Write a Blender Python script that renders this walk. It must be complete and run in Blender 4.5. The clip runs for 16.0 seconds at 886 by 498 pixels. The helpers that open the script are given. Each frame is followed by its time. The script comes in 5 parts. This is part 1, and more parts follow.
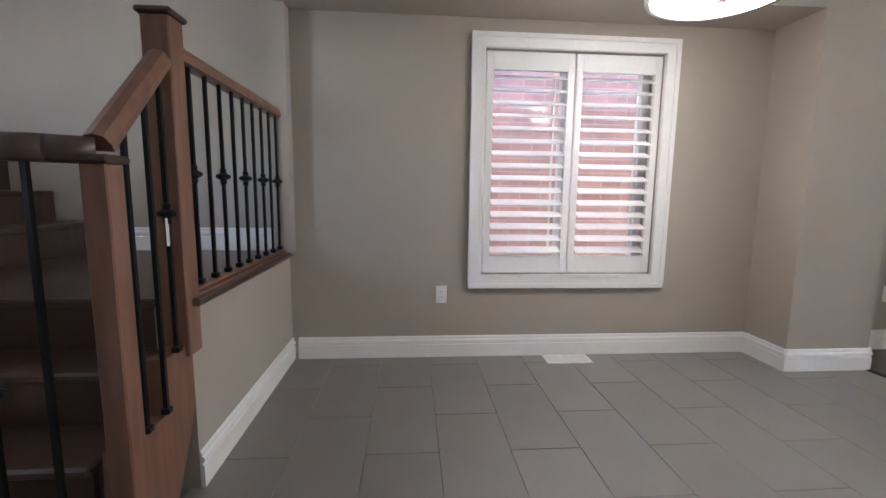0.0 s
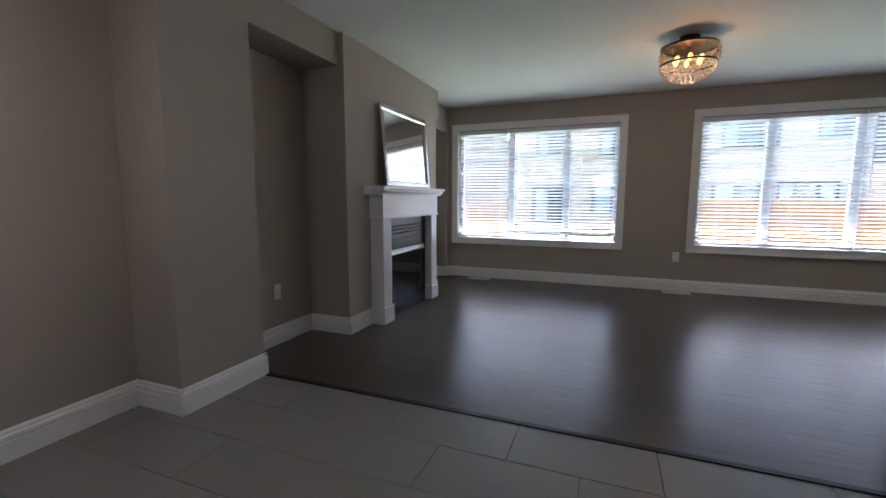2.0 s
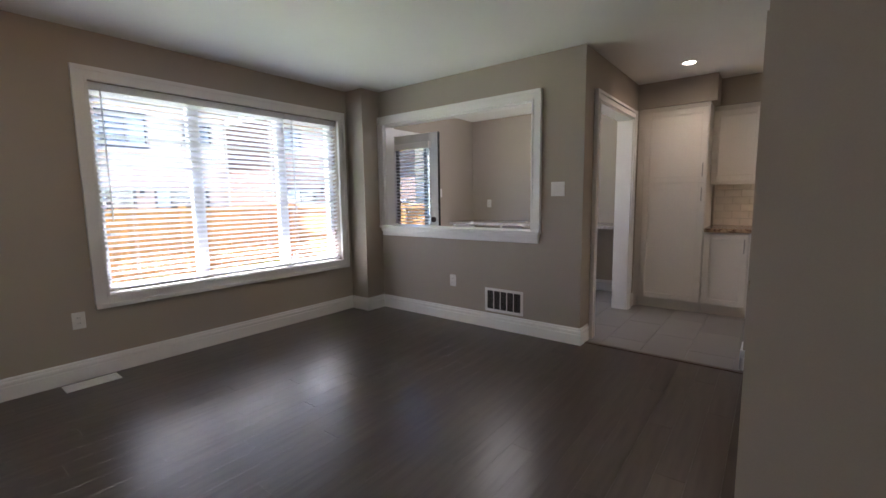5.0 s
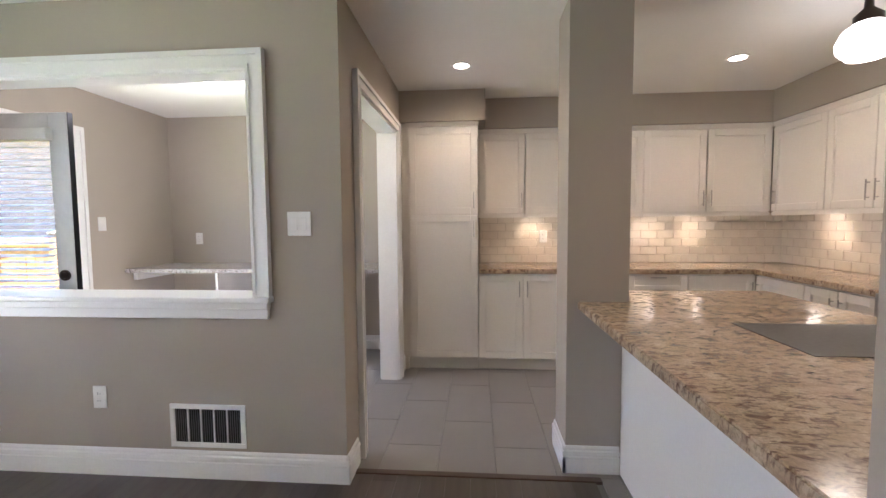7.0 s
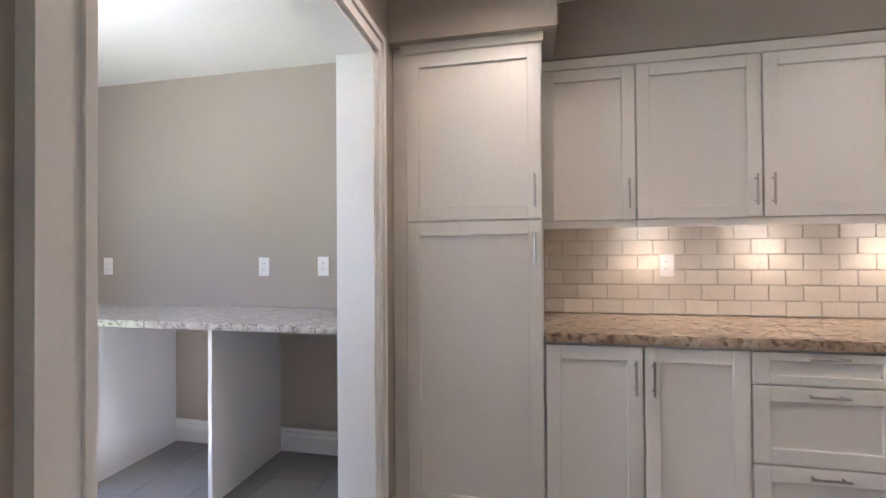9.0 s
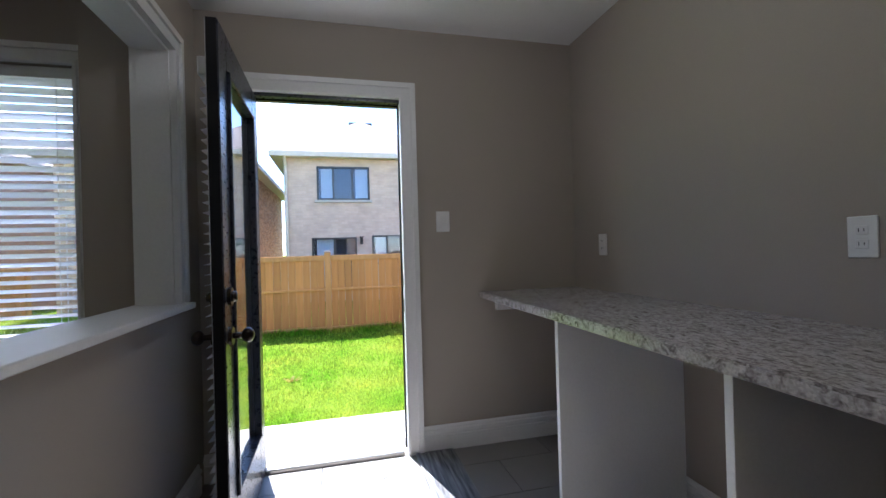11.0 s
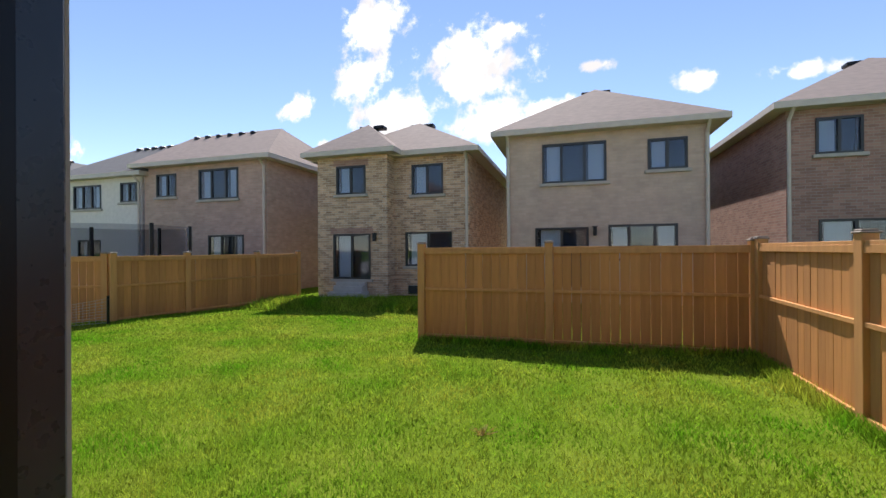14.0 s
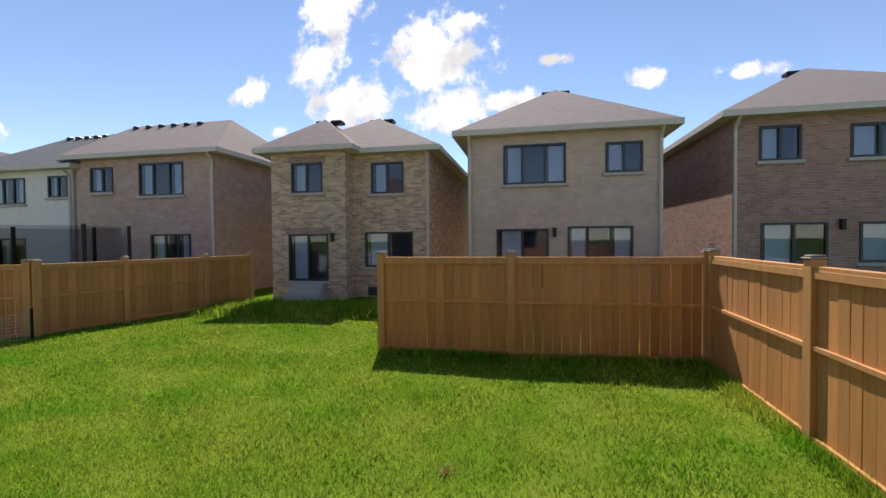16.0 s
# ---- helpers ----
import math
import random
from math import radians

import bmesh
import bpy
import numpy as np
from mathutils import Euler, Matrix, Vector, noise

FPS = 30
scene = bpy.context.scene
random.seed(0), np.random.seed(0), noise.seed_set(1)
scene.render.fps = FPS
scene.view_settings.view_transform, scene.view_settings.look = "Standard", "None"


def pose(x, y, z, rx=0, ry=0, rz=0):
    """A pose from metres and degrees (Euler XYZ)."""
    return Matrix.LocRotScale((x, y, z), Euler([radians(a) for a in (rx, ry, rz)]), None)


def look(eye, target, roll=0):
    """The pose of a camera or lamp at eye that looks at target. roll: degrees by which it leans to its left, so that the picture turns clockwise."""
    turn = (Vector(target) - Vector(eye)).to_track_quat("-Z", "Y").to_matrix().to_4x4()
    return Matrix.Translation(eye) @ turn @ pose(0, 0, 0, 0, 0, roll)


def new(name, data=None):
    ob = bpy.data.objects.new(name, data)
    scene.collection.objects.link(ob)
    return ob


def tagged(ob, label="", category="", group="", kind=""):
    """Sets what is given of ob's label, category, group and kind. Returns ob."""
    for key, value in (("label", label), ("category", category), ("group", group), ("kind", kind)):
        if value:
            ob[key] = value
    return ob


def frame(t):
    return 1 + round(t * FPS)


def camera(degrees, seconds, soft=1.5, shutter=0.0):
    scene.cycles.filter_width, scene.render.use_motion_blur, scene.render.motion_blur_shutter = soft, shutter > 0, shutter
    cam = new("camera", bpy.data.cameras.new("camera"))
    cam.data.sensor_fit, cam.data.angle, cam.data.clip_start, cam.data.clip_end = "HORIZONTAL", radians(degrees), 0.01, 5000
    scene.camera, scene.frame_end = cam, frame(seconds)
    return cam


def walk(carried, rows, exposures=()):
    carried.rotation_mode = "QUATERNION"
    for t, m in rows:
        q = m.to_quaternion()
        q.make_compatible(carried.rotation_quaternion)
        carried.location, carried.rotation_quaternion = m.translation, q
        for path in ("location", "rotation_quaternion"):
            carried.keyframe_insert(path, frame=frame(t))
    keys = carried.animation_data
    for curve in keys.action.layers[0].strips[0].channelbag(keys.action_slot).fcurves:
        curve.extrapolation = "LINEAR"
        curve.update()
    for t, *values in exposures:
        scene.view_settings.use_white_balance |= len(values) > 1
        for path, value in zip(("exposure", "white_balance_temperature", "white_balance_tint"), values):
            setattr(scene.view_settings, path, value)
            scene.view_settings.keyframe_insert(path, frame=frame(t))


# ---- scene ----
cam = camera(92.5, 16.0)
PATH = [
    (0, (-0.858, 0.674, 1.108), (-0.707, 2.651, 0.848), 0.7),
    (0.5, (-0.636, 0.748, 1.15), (-0.033, 2.633, 0.862), 0.6),
    (1, (-0.466, 0.823, 1.154), (0.652, 2.461, 0.893), 0.5),
    (1.5, (-0.242, 0.93, 1.135), (1.331, 2.14, 0.891), 0.3),
    (2, (0.05, 1.039, 1.151), (1.897, 1.768, 0.915), 0.1),
    (2.5, (0.349, 1.174, 1.176), (2.31, 1.491, 0.948), -0.1),
    (3, (0.695, 1.296, 1.201), (2.679, 1.179, 0.972), -0.2),
    (3.5, (1.079, 1.335, 1.232), (3.006, 0.852, 1.001), -0.4),
    (4, (1.462, 1.297, 1.248), (3.212, 0.357, 1.016), -0.5),
    (4.5, (1.868, 1.212, 1.224), (3.354, -0.107, 0.996), -0.5),
    (5, (2.159, 0.986, 1.257), (3.379, -0.582, 1.021), -0.8),
    (5.2, (2.267, 0.875, 1.261), (3.368, -0.778, 1.028), -0.9),
    (7.3, (2.744, -0.686, 1.332), (2.869, -2.68, 1.233), -0.4),
    (7.5, (2.729, -0.861, 1.328), (2.857, -2.857, 1.268), -0.4),
    (8, (2.741, -1.352, 1.324), (2.863, -3.348, 1.296), -0.5),
    (8.5, (2.732, -1.85, 1.281), (2.888, -3.844, 1.27), -0.5),
    (9, (2.778, -2.299, 1.25), (3.18, -4.258, 1.269), -0.4),
    (9.5, (2.907, -2.667, 1.264), (3.677, -4.513, 1.271), -0.7),
    (10, (3.049, -2.935, 1.24), (4.417, -4.394, 1.245), -1.2),
    (10.2, (3.122, -3.032, 1.217), (4.698, -4.263, 1.224), -1.2),
    (12.3, (4.686, -3.457, 1.11), (6.684, -3.371, 1.132), -1.0),
    (12.5, (4.871, -3.46, 1.097), (6.866, -3.318, 1.123), -0.5),
    (13, (5.234, -3.379, 1.097), (7.21, -3.071, 1.121), -0.6),
    (13.5, (5.627, -3.384, 1.059), (7.564, -2.886, 1.075), -0.5),
    (14, (5.794, -3.384, 1.094), (7.71, -2.808, 1.097), -0.4),
    (14.5, (5.876, -3.373, 1.206), (7.791, -2.797, 1.207), -0.4),
    (15, (5.924, -3.339, 1.335), (7.844, -2.779, 1.327), -0.4),
    (15.5, (5.976, -3.336, 1.392), (7.913, -2.84, 1.378), -0.3),
    (16, (5.997, -3.334, 1.415), (7.956, -2.936, 1.371), -0.5),
]
EXPOSURES = [(0, 4.9, 5700, 15), (0.6, 4.45, 5700, 15), (1.2, 3.85, 5500, 17), (2.0, 3.3, 5600, 18), (3.0, 3.6, 5700, 20), (5.2, 3.5, 6000, 20), (7.3, 4.5, 5900, 18), (8.2, 4.35, 5700, 18), (9.4, 4.45, 5350, 18), (10.2, 2.85, 5200, 14),
             (12.3, 2.1, 6200, 16), (12.8, 1.85, 6200, 16), (13.5, 0.95, 6500, 14), (14.2, 0.6, 6500, 14), (16, 0.4, 6500, 14)]
walk(cam, [(t, look(eye, target, roll)) for t, eye, target, roll in PATH], EXPOSURES)

# ---- world, sun, lamps ----
SUN_WAY = Vector((1.2, 0.34, 1.67)).normalized()
world = bpy.data.worlds.new("sky")
scene.world = world
world.use_nodes = True
wt = world.node_tree
sky = wt.nodes.new("ShaderNodeTexSky")
sky.sky_type = "NISHITA"
sky.sun_disc = False
sky.sun_elevation = math.asin(SUN_WAY.z)
sky.sun_rotation = math.atan2(SUN_WAY.x, SUN_WAY.y)
sky.air_density = 0.8
sky.dust_density = 0.0
sky.ozone_density = 1.0
wt.nodes["Background"].inputs["Strength"].default_value = 0.13
wt.links.new(sky.outputs[0], wt.nodes["Background"].inputs["Color"])


def lamp(name, kind, m, energy, colour=(1, 1, 1), **more):
    data = bpy.data.lights.new(name, kind)
    data.energy, data.color = energy, colour
    for key, value in more.items():
        if key == "radius":
            data.shadow_soft_size = value
        elif key == "angle":
            data.angle = value
        elif key == "size":
            data.shape, data.size, data.size_y = "RECTANGLE", value[0], value[1]
        elif key == "spot":
            data.spot_size, data.spot_blend = value, 0.6
    ob = new(name, data)
    ob.matrix_world = m
    return ob


# daylight in the openings of the two living room windows
for y in (2.06, -1.0):
    lamp("window_daylight", "AREA", look((6.21, y, 1.35), (0, y, 1.35)), 3.1, (0.93, 0.96, 1.0), size=(2.17, 1.53))
lamp("sun", "SUN", look(SUN_WAY * 20, (0, 0, 0)), 5.0, (1.0, 0.95, 0.87), angle=radians(0.5))

# ---- materials ----


def mat(name, a, b=None, rough=0.6, scale=6.0, fine=60.0, bump=0.0, metal=0.0, stretch=(1, 1, 1), vary=0.0, coat=0.0, spec=0.5, grain=0.06):
    """Two-scale procedural surface: a to b by broad noise, fine grain in colour and relief."""
    m = bpy.data.materials.new(name)
    m.use_nodes = True
    t = m.node_tree
    n, link = t.nodes, t.links.new
    p = n["Principled BSDF"]
    b = b or tuple(0.88 * c for c in a)
    co = n.new("ShaderNodeTexCoord")
    mp = n.new("ShaderNodeMapping")
    mp.inputs["Scale"].default_value = stretch
    link(co.outputs["Object"], mp.inputs["Vector"])
    n1, n2 = n.new("ShaderNodeTexNoise"), n.new("ShaderNodeTexNoise")
    for node, s in ((n1, scale), (n2, fine)):
        node.inputs["Scale"].default_value = s
        node.inputs["Detail"].default_value = 5
        link(mp.outputs[0], node.inputs["Vector"])
    ramp = n.new("ShaderNodeMapRange")
    ramp.inputs["From Min"].default_value, ramp.inputs["From Max"].default_value = 0.3, 0.7
    link(n1.outputs["Fac"], ramp.inputs["Value"])
    mix = n.new("ShaderNodeMixRGB")
    mix.inputs[1].default_value, mix.inputs[2].default_value = (*a, 1), (*b, 1)
    link(ramp.outputs[0], mix.inputs[0])
    hsv = n.new("ShaderNodeHueSaturation")
    link(mix.outputs[0], hsv.inputs["Color"])
    val = n.new("ShaderNodeMapRange")
    val.inputs["To Min"].default_value, val.inputs["To Max"].default_value = 1 - grain, 1 + grain
    link(n2.outputs["Fac"], val.inputs["Value"])
    last = val.outputs[0]
    if vary:
        info = n.new("ShaderNodeObjectInfo")
        mr = n.new("ShaderNodeMapRange")
        mr.inputs["To Min"].default_value, mr.inputs["To Max"].default_value = 1 - vary, 1 + vary
        link(info.outputs["Random"], mr.inputs["Value"])
        mul = n.new("ShaderNodeMath")
        mul.operation = "MULTIPLY"
        link(last, mul.inputs[0])
        link(mr.outputs[0], mul.inputs[1])
        last = mul.outputs[0]
    link(last, hsv.inputs["Value"])
    link(hsv.outputs[0], p.inputs["Base Color"])
    rr = n.new("ShaderNodeMapRange")
    rr.inputs["To Min"].default_value, rr.inputs["To Max"].default_value = max(0.02, rough * 0.88), min(1, rough * 1.12)
    link(n2.outputs["Fac"], rr.inputs["Value"])
    link(rr.outputs[0], p.inputs["Roughness"])
    p.inputs["Metallic"].default_value = metal
    p.inputs["Coat Weight"].default_value = coat
    p.inputs["Coat Roughness"].default_value = 0.15
    p.inputs["Specular IOR Level"].default_value = spec
    if bump:
        bp = n.new("ShaderNodeBump")
        bp.inputs["Strength"].default_value = bump
        bp.inputs["Distance"].default_value = 0.004
        link(n2.outputs["Fac"], bp.inputs["Height"])
        link(bp.outputs[0], p.inputs["Normal"])
    return m


def leafy(m, share=0.45):
    """Lets light through thin green blades."""
    n, link = m.node_tree.nodes, m.node_tree.links.new
    p = n["Principled BSDF"]
    t, mx = n.new("ShaderNodeBsdfTranslucent"), n.new("ShaderNodeMixShader")
    link(p.inputs["Base Color"].links[0].from_socket, t.inputs["Color"])
    mx.inputs[0].default_value = share
    link(p.outputs[0], mx.inputs[1])
    link(t.outputs[0], mx.inputs[2])
    link(mx.outputs[0], n["Material Output"].inputs["Surface"])
    return m


def glow(name, colour, strength):
    m = bpy.data.materials.new(name)
    m.use_nodes = True
    p = m.node_tree.nodes["Principled BSDF"]
    p.inputs["Base Color"].default_value = (*colour, 1)
    p.inputs["Emission Color"].default_value = (*colour, 1)
    p.inputs["Emission Strength"].default_value = strength
    return m


def glass(name, tint=(1, 1, 1), rough=0.0, gloss=0.08):
    """Thin pane: see-through with Fresnel gloss."""
    m = bpy.data.materials.new(name)
    m.use_nodes = True
    t = m.node_tree
    n, link = t.nodes, t.links.new
    n.remove(n["Principled BSDF"])
    tr, gl, lw, mx = n.new("ShaderNodeBsdfTransparent"), n.new("ShaderNodeBsdfGlossy"), n.new("ShaderNodeLayerWeight"), n.new("ShaderNodeMixShader")
    tr.inputs["Color"].default_value = (*tint, 1)
    gl.inputs["Roughness"].default_value = rough
    pw, ma = n.new("ShaderNodeMath"), n.new("ShaderNodeMath")
    pw.operation, ma.operation = "POWER", "MULTIPLY_ADD"
    pw.inputs[1].default_value = 4.0
    ma.inputs[1].default_value, ma.inputs[2].default_value, ma.use_clamp = 0.5 + gloss, gloss * 0.4, True
    link(lw.outputs["Facing"], pw.inputs[0])
    link(pw.outputs[0], ma.inputs[0])
    link(ma.outputs[0], mx.inputs[0])
    link(tr.outputs[0], mx.inputs[1])
    link(gl.outputs[0], mx.inputs[2])
    link(mx.outputs[0], n["Material Output"].inputs["Surface"])
    return m


def granite(name, a, b, c, patch=36):
    m = mat(name, a, b, rough=0.16, scale=14, fine=90)
    n, link = m.node_tree.nodes, m.node_tree.links.new
    p = n["Principled BSDF"]
    old = p.inputs["Base Color"].links[0].from_socket
    co = n.new("ShaderNodeTexCoord")
    mp = n.new("ShaderNodeMapping")
    mp.inputs["Rotation"].default_value = (0, 0, 0.9)
    mp.inputs["Scale"].default_value = (1, 2.2, 1)
    link(co.outputs["Object"], mp.inputs["Vector"])
    n1 = n.new("ShaderNodeTexNoise")
    n1.inputs["Scale"].default_value, n1.inputs["Detail"].default_value, n1.inputs["Distortion"].default_value = patch, 6, 1.2
    link(mp.outputs[0], n1.inputs["Vector"])
    r1 = n.new("ShaderNodeMapRange")
    r1.inputs["From Min"].default_value, r1.inputs["From Max"].default_value = 0.47, 0.66
    link(n1.outputs["Fac"], r1.inputs["Value"])
    mx = n.new("ShaderNodeMixRGB")
    mx.inputs[2].default_value = (*c, 1)
    link(old, mx.inputs[1])
    link(r1.outputs[0], mx.inputs[0])
    vo = n.new("ShaderNodeTexVoronoi")
    vo.inputs["Scale"].default_value = 190
    link(co.outputs["Object"], vo.inputs["Vector"])
    mr = n.new("ShaderNodeMapRange")
    mr.inputs["To Min"].default_value, mr.inputs["To Max"].default_value = 0.72, 1.15
    link(vo.outputs["Color"], mr.inputs["Value"])
    m2 = n.new("ShaderNodeMixRGB")
    m2.blend_type = "MULTIPLY"
    m2.inputs[0].default_value = 1
    link(mx.outputs[0], m2.inputs[1])
    link(mr.outputs[0], m2.inputs[2])
    link(m2.outputs[0], p.inputs["Base Color"])
    return m


def brickwork(name, a, b, mortar, course=0.075, length=0.23):
    """Far brick walls: coursed pattern with relief; local x along the wall, z up, on either wall direction."""
    m = bpy.data.materials.new(name)
    m.use_nodes = True
    t = m.node_tree
    n, link = t.nodes, t.links.new
    p = n["Principled BSDF"]
    co = n.new("ShaderNodeTexCoord")
    sep, com, add = n.new("ShaderNodeSeparateXYZ"), n.new("ShaderNodeCombineXYZ"), n.new("ShaderNodeMath")
    link(co.outputs["Object"], sep.inputs[0])
    link(sep.outputs[0], add.inputs[0])
    link(sep.outputs[1], add.inputs[1])
    link(add.outputs[0], com.inputs[0])
    link(sep.outputs[2], com.inputs[1])
    br = n.new("ShaderNodeTexBrick")
    br.inputs["Scale"].default_value = 1
    br.inputs["Brick Width"].default_value, br.inputs["Row Height"].default_value = length, course
    br.inputs["Mortar Size"].default_value = 0.006
    br.inputs["Color1"].default_value, br.inputs["Color2"].default_value = (*a, 1), (*b, 1)
    br.inputs["Mortar"].default_value = (*mortar, 1)
    link(com.outputs[0], br.inputs["Vector"])
    n1 = n.new("ShaderNodeTexNoise")
    n1.inputs["Scale"].default_value = 3.0
    n1.inputs["Detail"].default_value = 6
    link(co.outputs["Object"], n1.inputs["Vector"])
    mr = n.new("ShaderNodeMapRange")
    mr.inputs["To Min"].default_value, mr.inputs["To Max"].default_value = 0.75, 1.25
    link(n1.outputs["Fac"], mr.inputs["Value"])
    hs = n.new("ShaderNodeHueSaturation")
    link(mr.outputs[0], hs.inputs["Value"])
    link(br.outputs["Color"], hs.inputs["Color"])
    link(hs.outputs[0], p.inputs["Base Color"])
    p.inputs["Roughness"].default_value = 0.9
    bp = n.new("ShaderNodeBump")
    bp.inputs["Strength"].default_value, bp.inputs["Distance"].default_value = 0.6, 0.01
    bp.invert = True
    link(br.outputs["Fac"], bp.inputs["Height"])
    link(bp.outputs[0], p.inputs["Normal"])
    return m


PAINT = mat("beige wall paint", (0.392, 0.345, 0.288), (0.376, 0.330, 0.275), rough=0.75, scale=1.5, fine=220, bump=0.08)
CEIL = mat("ceiling paint", (0.80, 0.79, 0.76), (0.77, 0.76, 0.73), rough=0.9, scale=2, fine=150, bump=0.15)
TRIM = mat("white trim paint", (0.80, 0.79, 0.77), (0.77, 0.76, 0.74), rough=0.35, scale=3, fine=80)
CAB = mat("cream cabinet paint", (0.75, 0.715, 0.655), (0.73, 0.695, 0.635), rough=0.38, scale=2, fine=70)
WOODF = mat("dark laminate plank", (0.090, 0.070, 0.059), (0.056, 0.043, 0.036), rough=0.29, scale=3.0, fine=26, bump=0.06, stretch=(9, 0.8, 1), vary=0.14)
TILE = mat("grey floor tile", (0.235, 0.220, 0.205), (0.205, 0.192, 0.180), rough=0.36, scale=2.2, fine=40, bump=0.04, vary=0.05)
GROUT = mat("dark grout", (0.200, 0.188, 0.176), rough=0.9)
BLACK = mat("black metal", (0.012, 0.012, 0.013), rough=0.35, metal=0.6)
IRON = mat("wrought iron", (0.014, 0.013, 0.013), rough=0.45, metal=0.7, bump=0.1)
OAK = mat("stained oak", (0.23, 0.115, 0.070), (0.15, 0.072, 0.044), rough=0.36, scale=5, fine=40, stretch=(6, 6, 0.7), bump=0.08)
TREAD = mat("dark oak tread", (0.085, 0.048, 0.034), (0.055, 0.032, 0.024), rough=0.32, scale=4, fine=40, stretch=(0.8, 8, 1))
STEEL = mat("brushed nickel", (0.45, 0.43, 0.40), rough=0.3, metal=1.0)
CHROME = mat("silver frame", (0.62, 0.60, 0.57), rough=0.22, metal=0.9)
PLASTIC = mat("white plastic", (0.82, 0.81, 0.78), rough=0.35, scale=8)
SLAT = mat("white faux wood slat", (0.80, 0.80, 0.80), (0.78, 0.78, 0.79), rough=0.42, scale=4)
st_n, st_l = SLAT.node_tree.nodes, SLAT.node_tree.links.new
st_t, st_m = st_n.new("ShaderNodeBsdfTranslucent"), st_n.new("ShaderNodeMixShader")
st_t.inputs["Color"].default_value = (0.8, 0.8, 0.82, 1)
st_m.inputs[0].default_value = 0.04
st_l(st_n["Principled BSDF"].outputs[0], st_m.inputs[1])
st_l(st_t.outputs[0], st_m.inputs[2])
st_l(st_m.outputs[0], st_n["Material Output"].inputs["Surface"])
SPLASH = mat("glazed cream tile", (0.68, 0.62, 0.53), (0.65, 0.59, 0.50), rough=0.14, scale=9, vary=0.04)
FIREBLACK = mat("firebox black", (0.010, 0.010, 0.010), rough=0.4)
FIREGLASS = mat("dark fire glass", (0.012, 0.012, 0.014), rough=0.06)
BRONZE = mat("oiled bronze", (0.055, 0.042, 0.034), rough=0.3, metal=0.9)
DOORBLUE = mat("dark door paint", (0.018, 0.021, 0.032), (0.015, 0.018, 0.027), rough=0.28, scale=3)
DOORIN = mat("white door paint", (0.70, 0.71, 0.72), rough=0.35)
PANE = glass("window glass")
PANE_DARK = glass("door glass", tint=(0.86, 0.90, 0.92), gloss=0.42)
PANE_FAR = glass("far window glass", tint=(0.80, 0.85, 0.92), gloss=0.12)
CRYSTAL = glass("crystal", tint=(1.0, 0.84, 0.64), gloss=0.6)
GRANITE = granite("brown granite", (0.56, 0.45, 0.33), (0.36, 0.26, 0.17), (0.13, 0.075, 0.05), 24)
GRANITE_L = granite("grey granite", (0.56, 0.53, 0.50), (0.47, 0.43, 0.40), (0.17, 0.145, 0.135))
CEDAR = mat("cedar board", (0.56, 0.245, 0.068), (0.44, 0.185, 0.050), rough=0.75, scale=3, fine=30, stretch=(5, 5, 0.5), bump=0.3, vary=0.16)
CEDAR_POST = mat("cedar post", (0.57, 0.275, 0.085), (0.47, 0.215, 0.065), rough=0.75, scale=3, fine=30, stretch=(5, 5, 0.5), bump=0.3, vary=0.1)
SHINGLE = mat("brown shingle", (0.235, 0.185, 0.165), (0.185, 0.145, 0.13), rough=0.95, scale=4, fine=25, bump=0.8, stretch=(1, 1, 4))
SHINGLE_G = mat("grey shingle", (0.12, 0.12, 0.125), (0.09, 0.09, 0.095), rough=0.95, scale=4, fine=25, bump=0.8, stretch=(1, 1, 4))
EAVE = mat("cream aluminium", (0.55, 0.48, 0.40), rough=0.5)
FRAMEBLACK = mat("black window frame", (0.014, 0.014, 0.015), rough=0.4)
SILLSTONE = mat("stone sill", (0.42, 0.38, 0.33), rough=0.85, fine=60, bump=0.3)
CONCRETE = mat("concrete", (0.46, 0.44, 0.41), (0.40, 0.38, 0.35), rough=0.9, scale=5, fine=70, bump=0.3)
CURTAIN = mat("pale curtain", (0.62, 0.62, 0.60), rough=0.9, scale=8, stretch=(6, 6, 0.2))
ROOM_SHADE = mat("room shade", (0.035, 0.038, 0.045), (0.05, 0.055, 0.065), rough=0.8, scale=1.5)
BRICK_B = brickwork("tan brick", (0.62, 0.42, 0.265), (0.31, 0.19, 0.12), (0.55, 0.49, 0.40))
BRICK_C = brickwork("grey taupe brick", (0.52, 0.40, 0.315), (0.47, 0.355, 0.275), (0.46, 0.37, 0.30))
BRICK_D = brickwork("red brown brick", (0.38, 0.22, 0.165), (0.27, 0.15, 0.115), (0.34, 0.27, 0.23))
BRICK_A = brickwork("brown brick", (0.49, 0.335, 0.265), (0.41, 0.27, 0.215), (0.40, 0.33, 0.275))
BRICK_N = brickwork("pink brick", (0.52, 0.30, 0.24), (0.44, 0.25, 0.20), (0.50, 0.43, 0.37))
STUCCO = mat("cream stucco", (0.72, 0.67, 0.62), rough=0.9, fine=90, bump=0.3)
STUCCO_G = mat("grey siding", (0.22, 0.24, 0.27), rough=0.8, fine=60, bump=0.2)
BLUEPAD = mat("blue foam pad", (0.03, 0.10, 0.42), rough=0.6)
MATFAB = mat("striped door mat", (0.05, 0.05, 0.055), (0.30, 0.30, 0.30), rough=0.95, scale=9, stretch=(0.4, 6, 1))
MIRROR = mat("mirror", (0.86, 0.88, 0.87), (0.86, 0.88, 0.87), rough=0.01, metal=1.0)
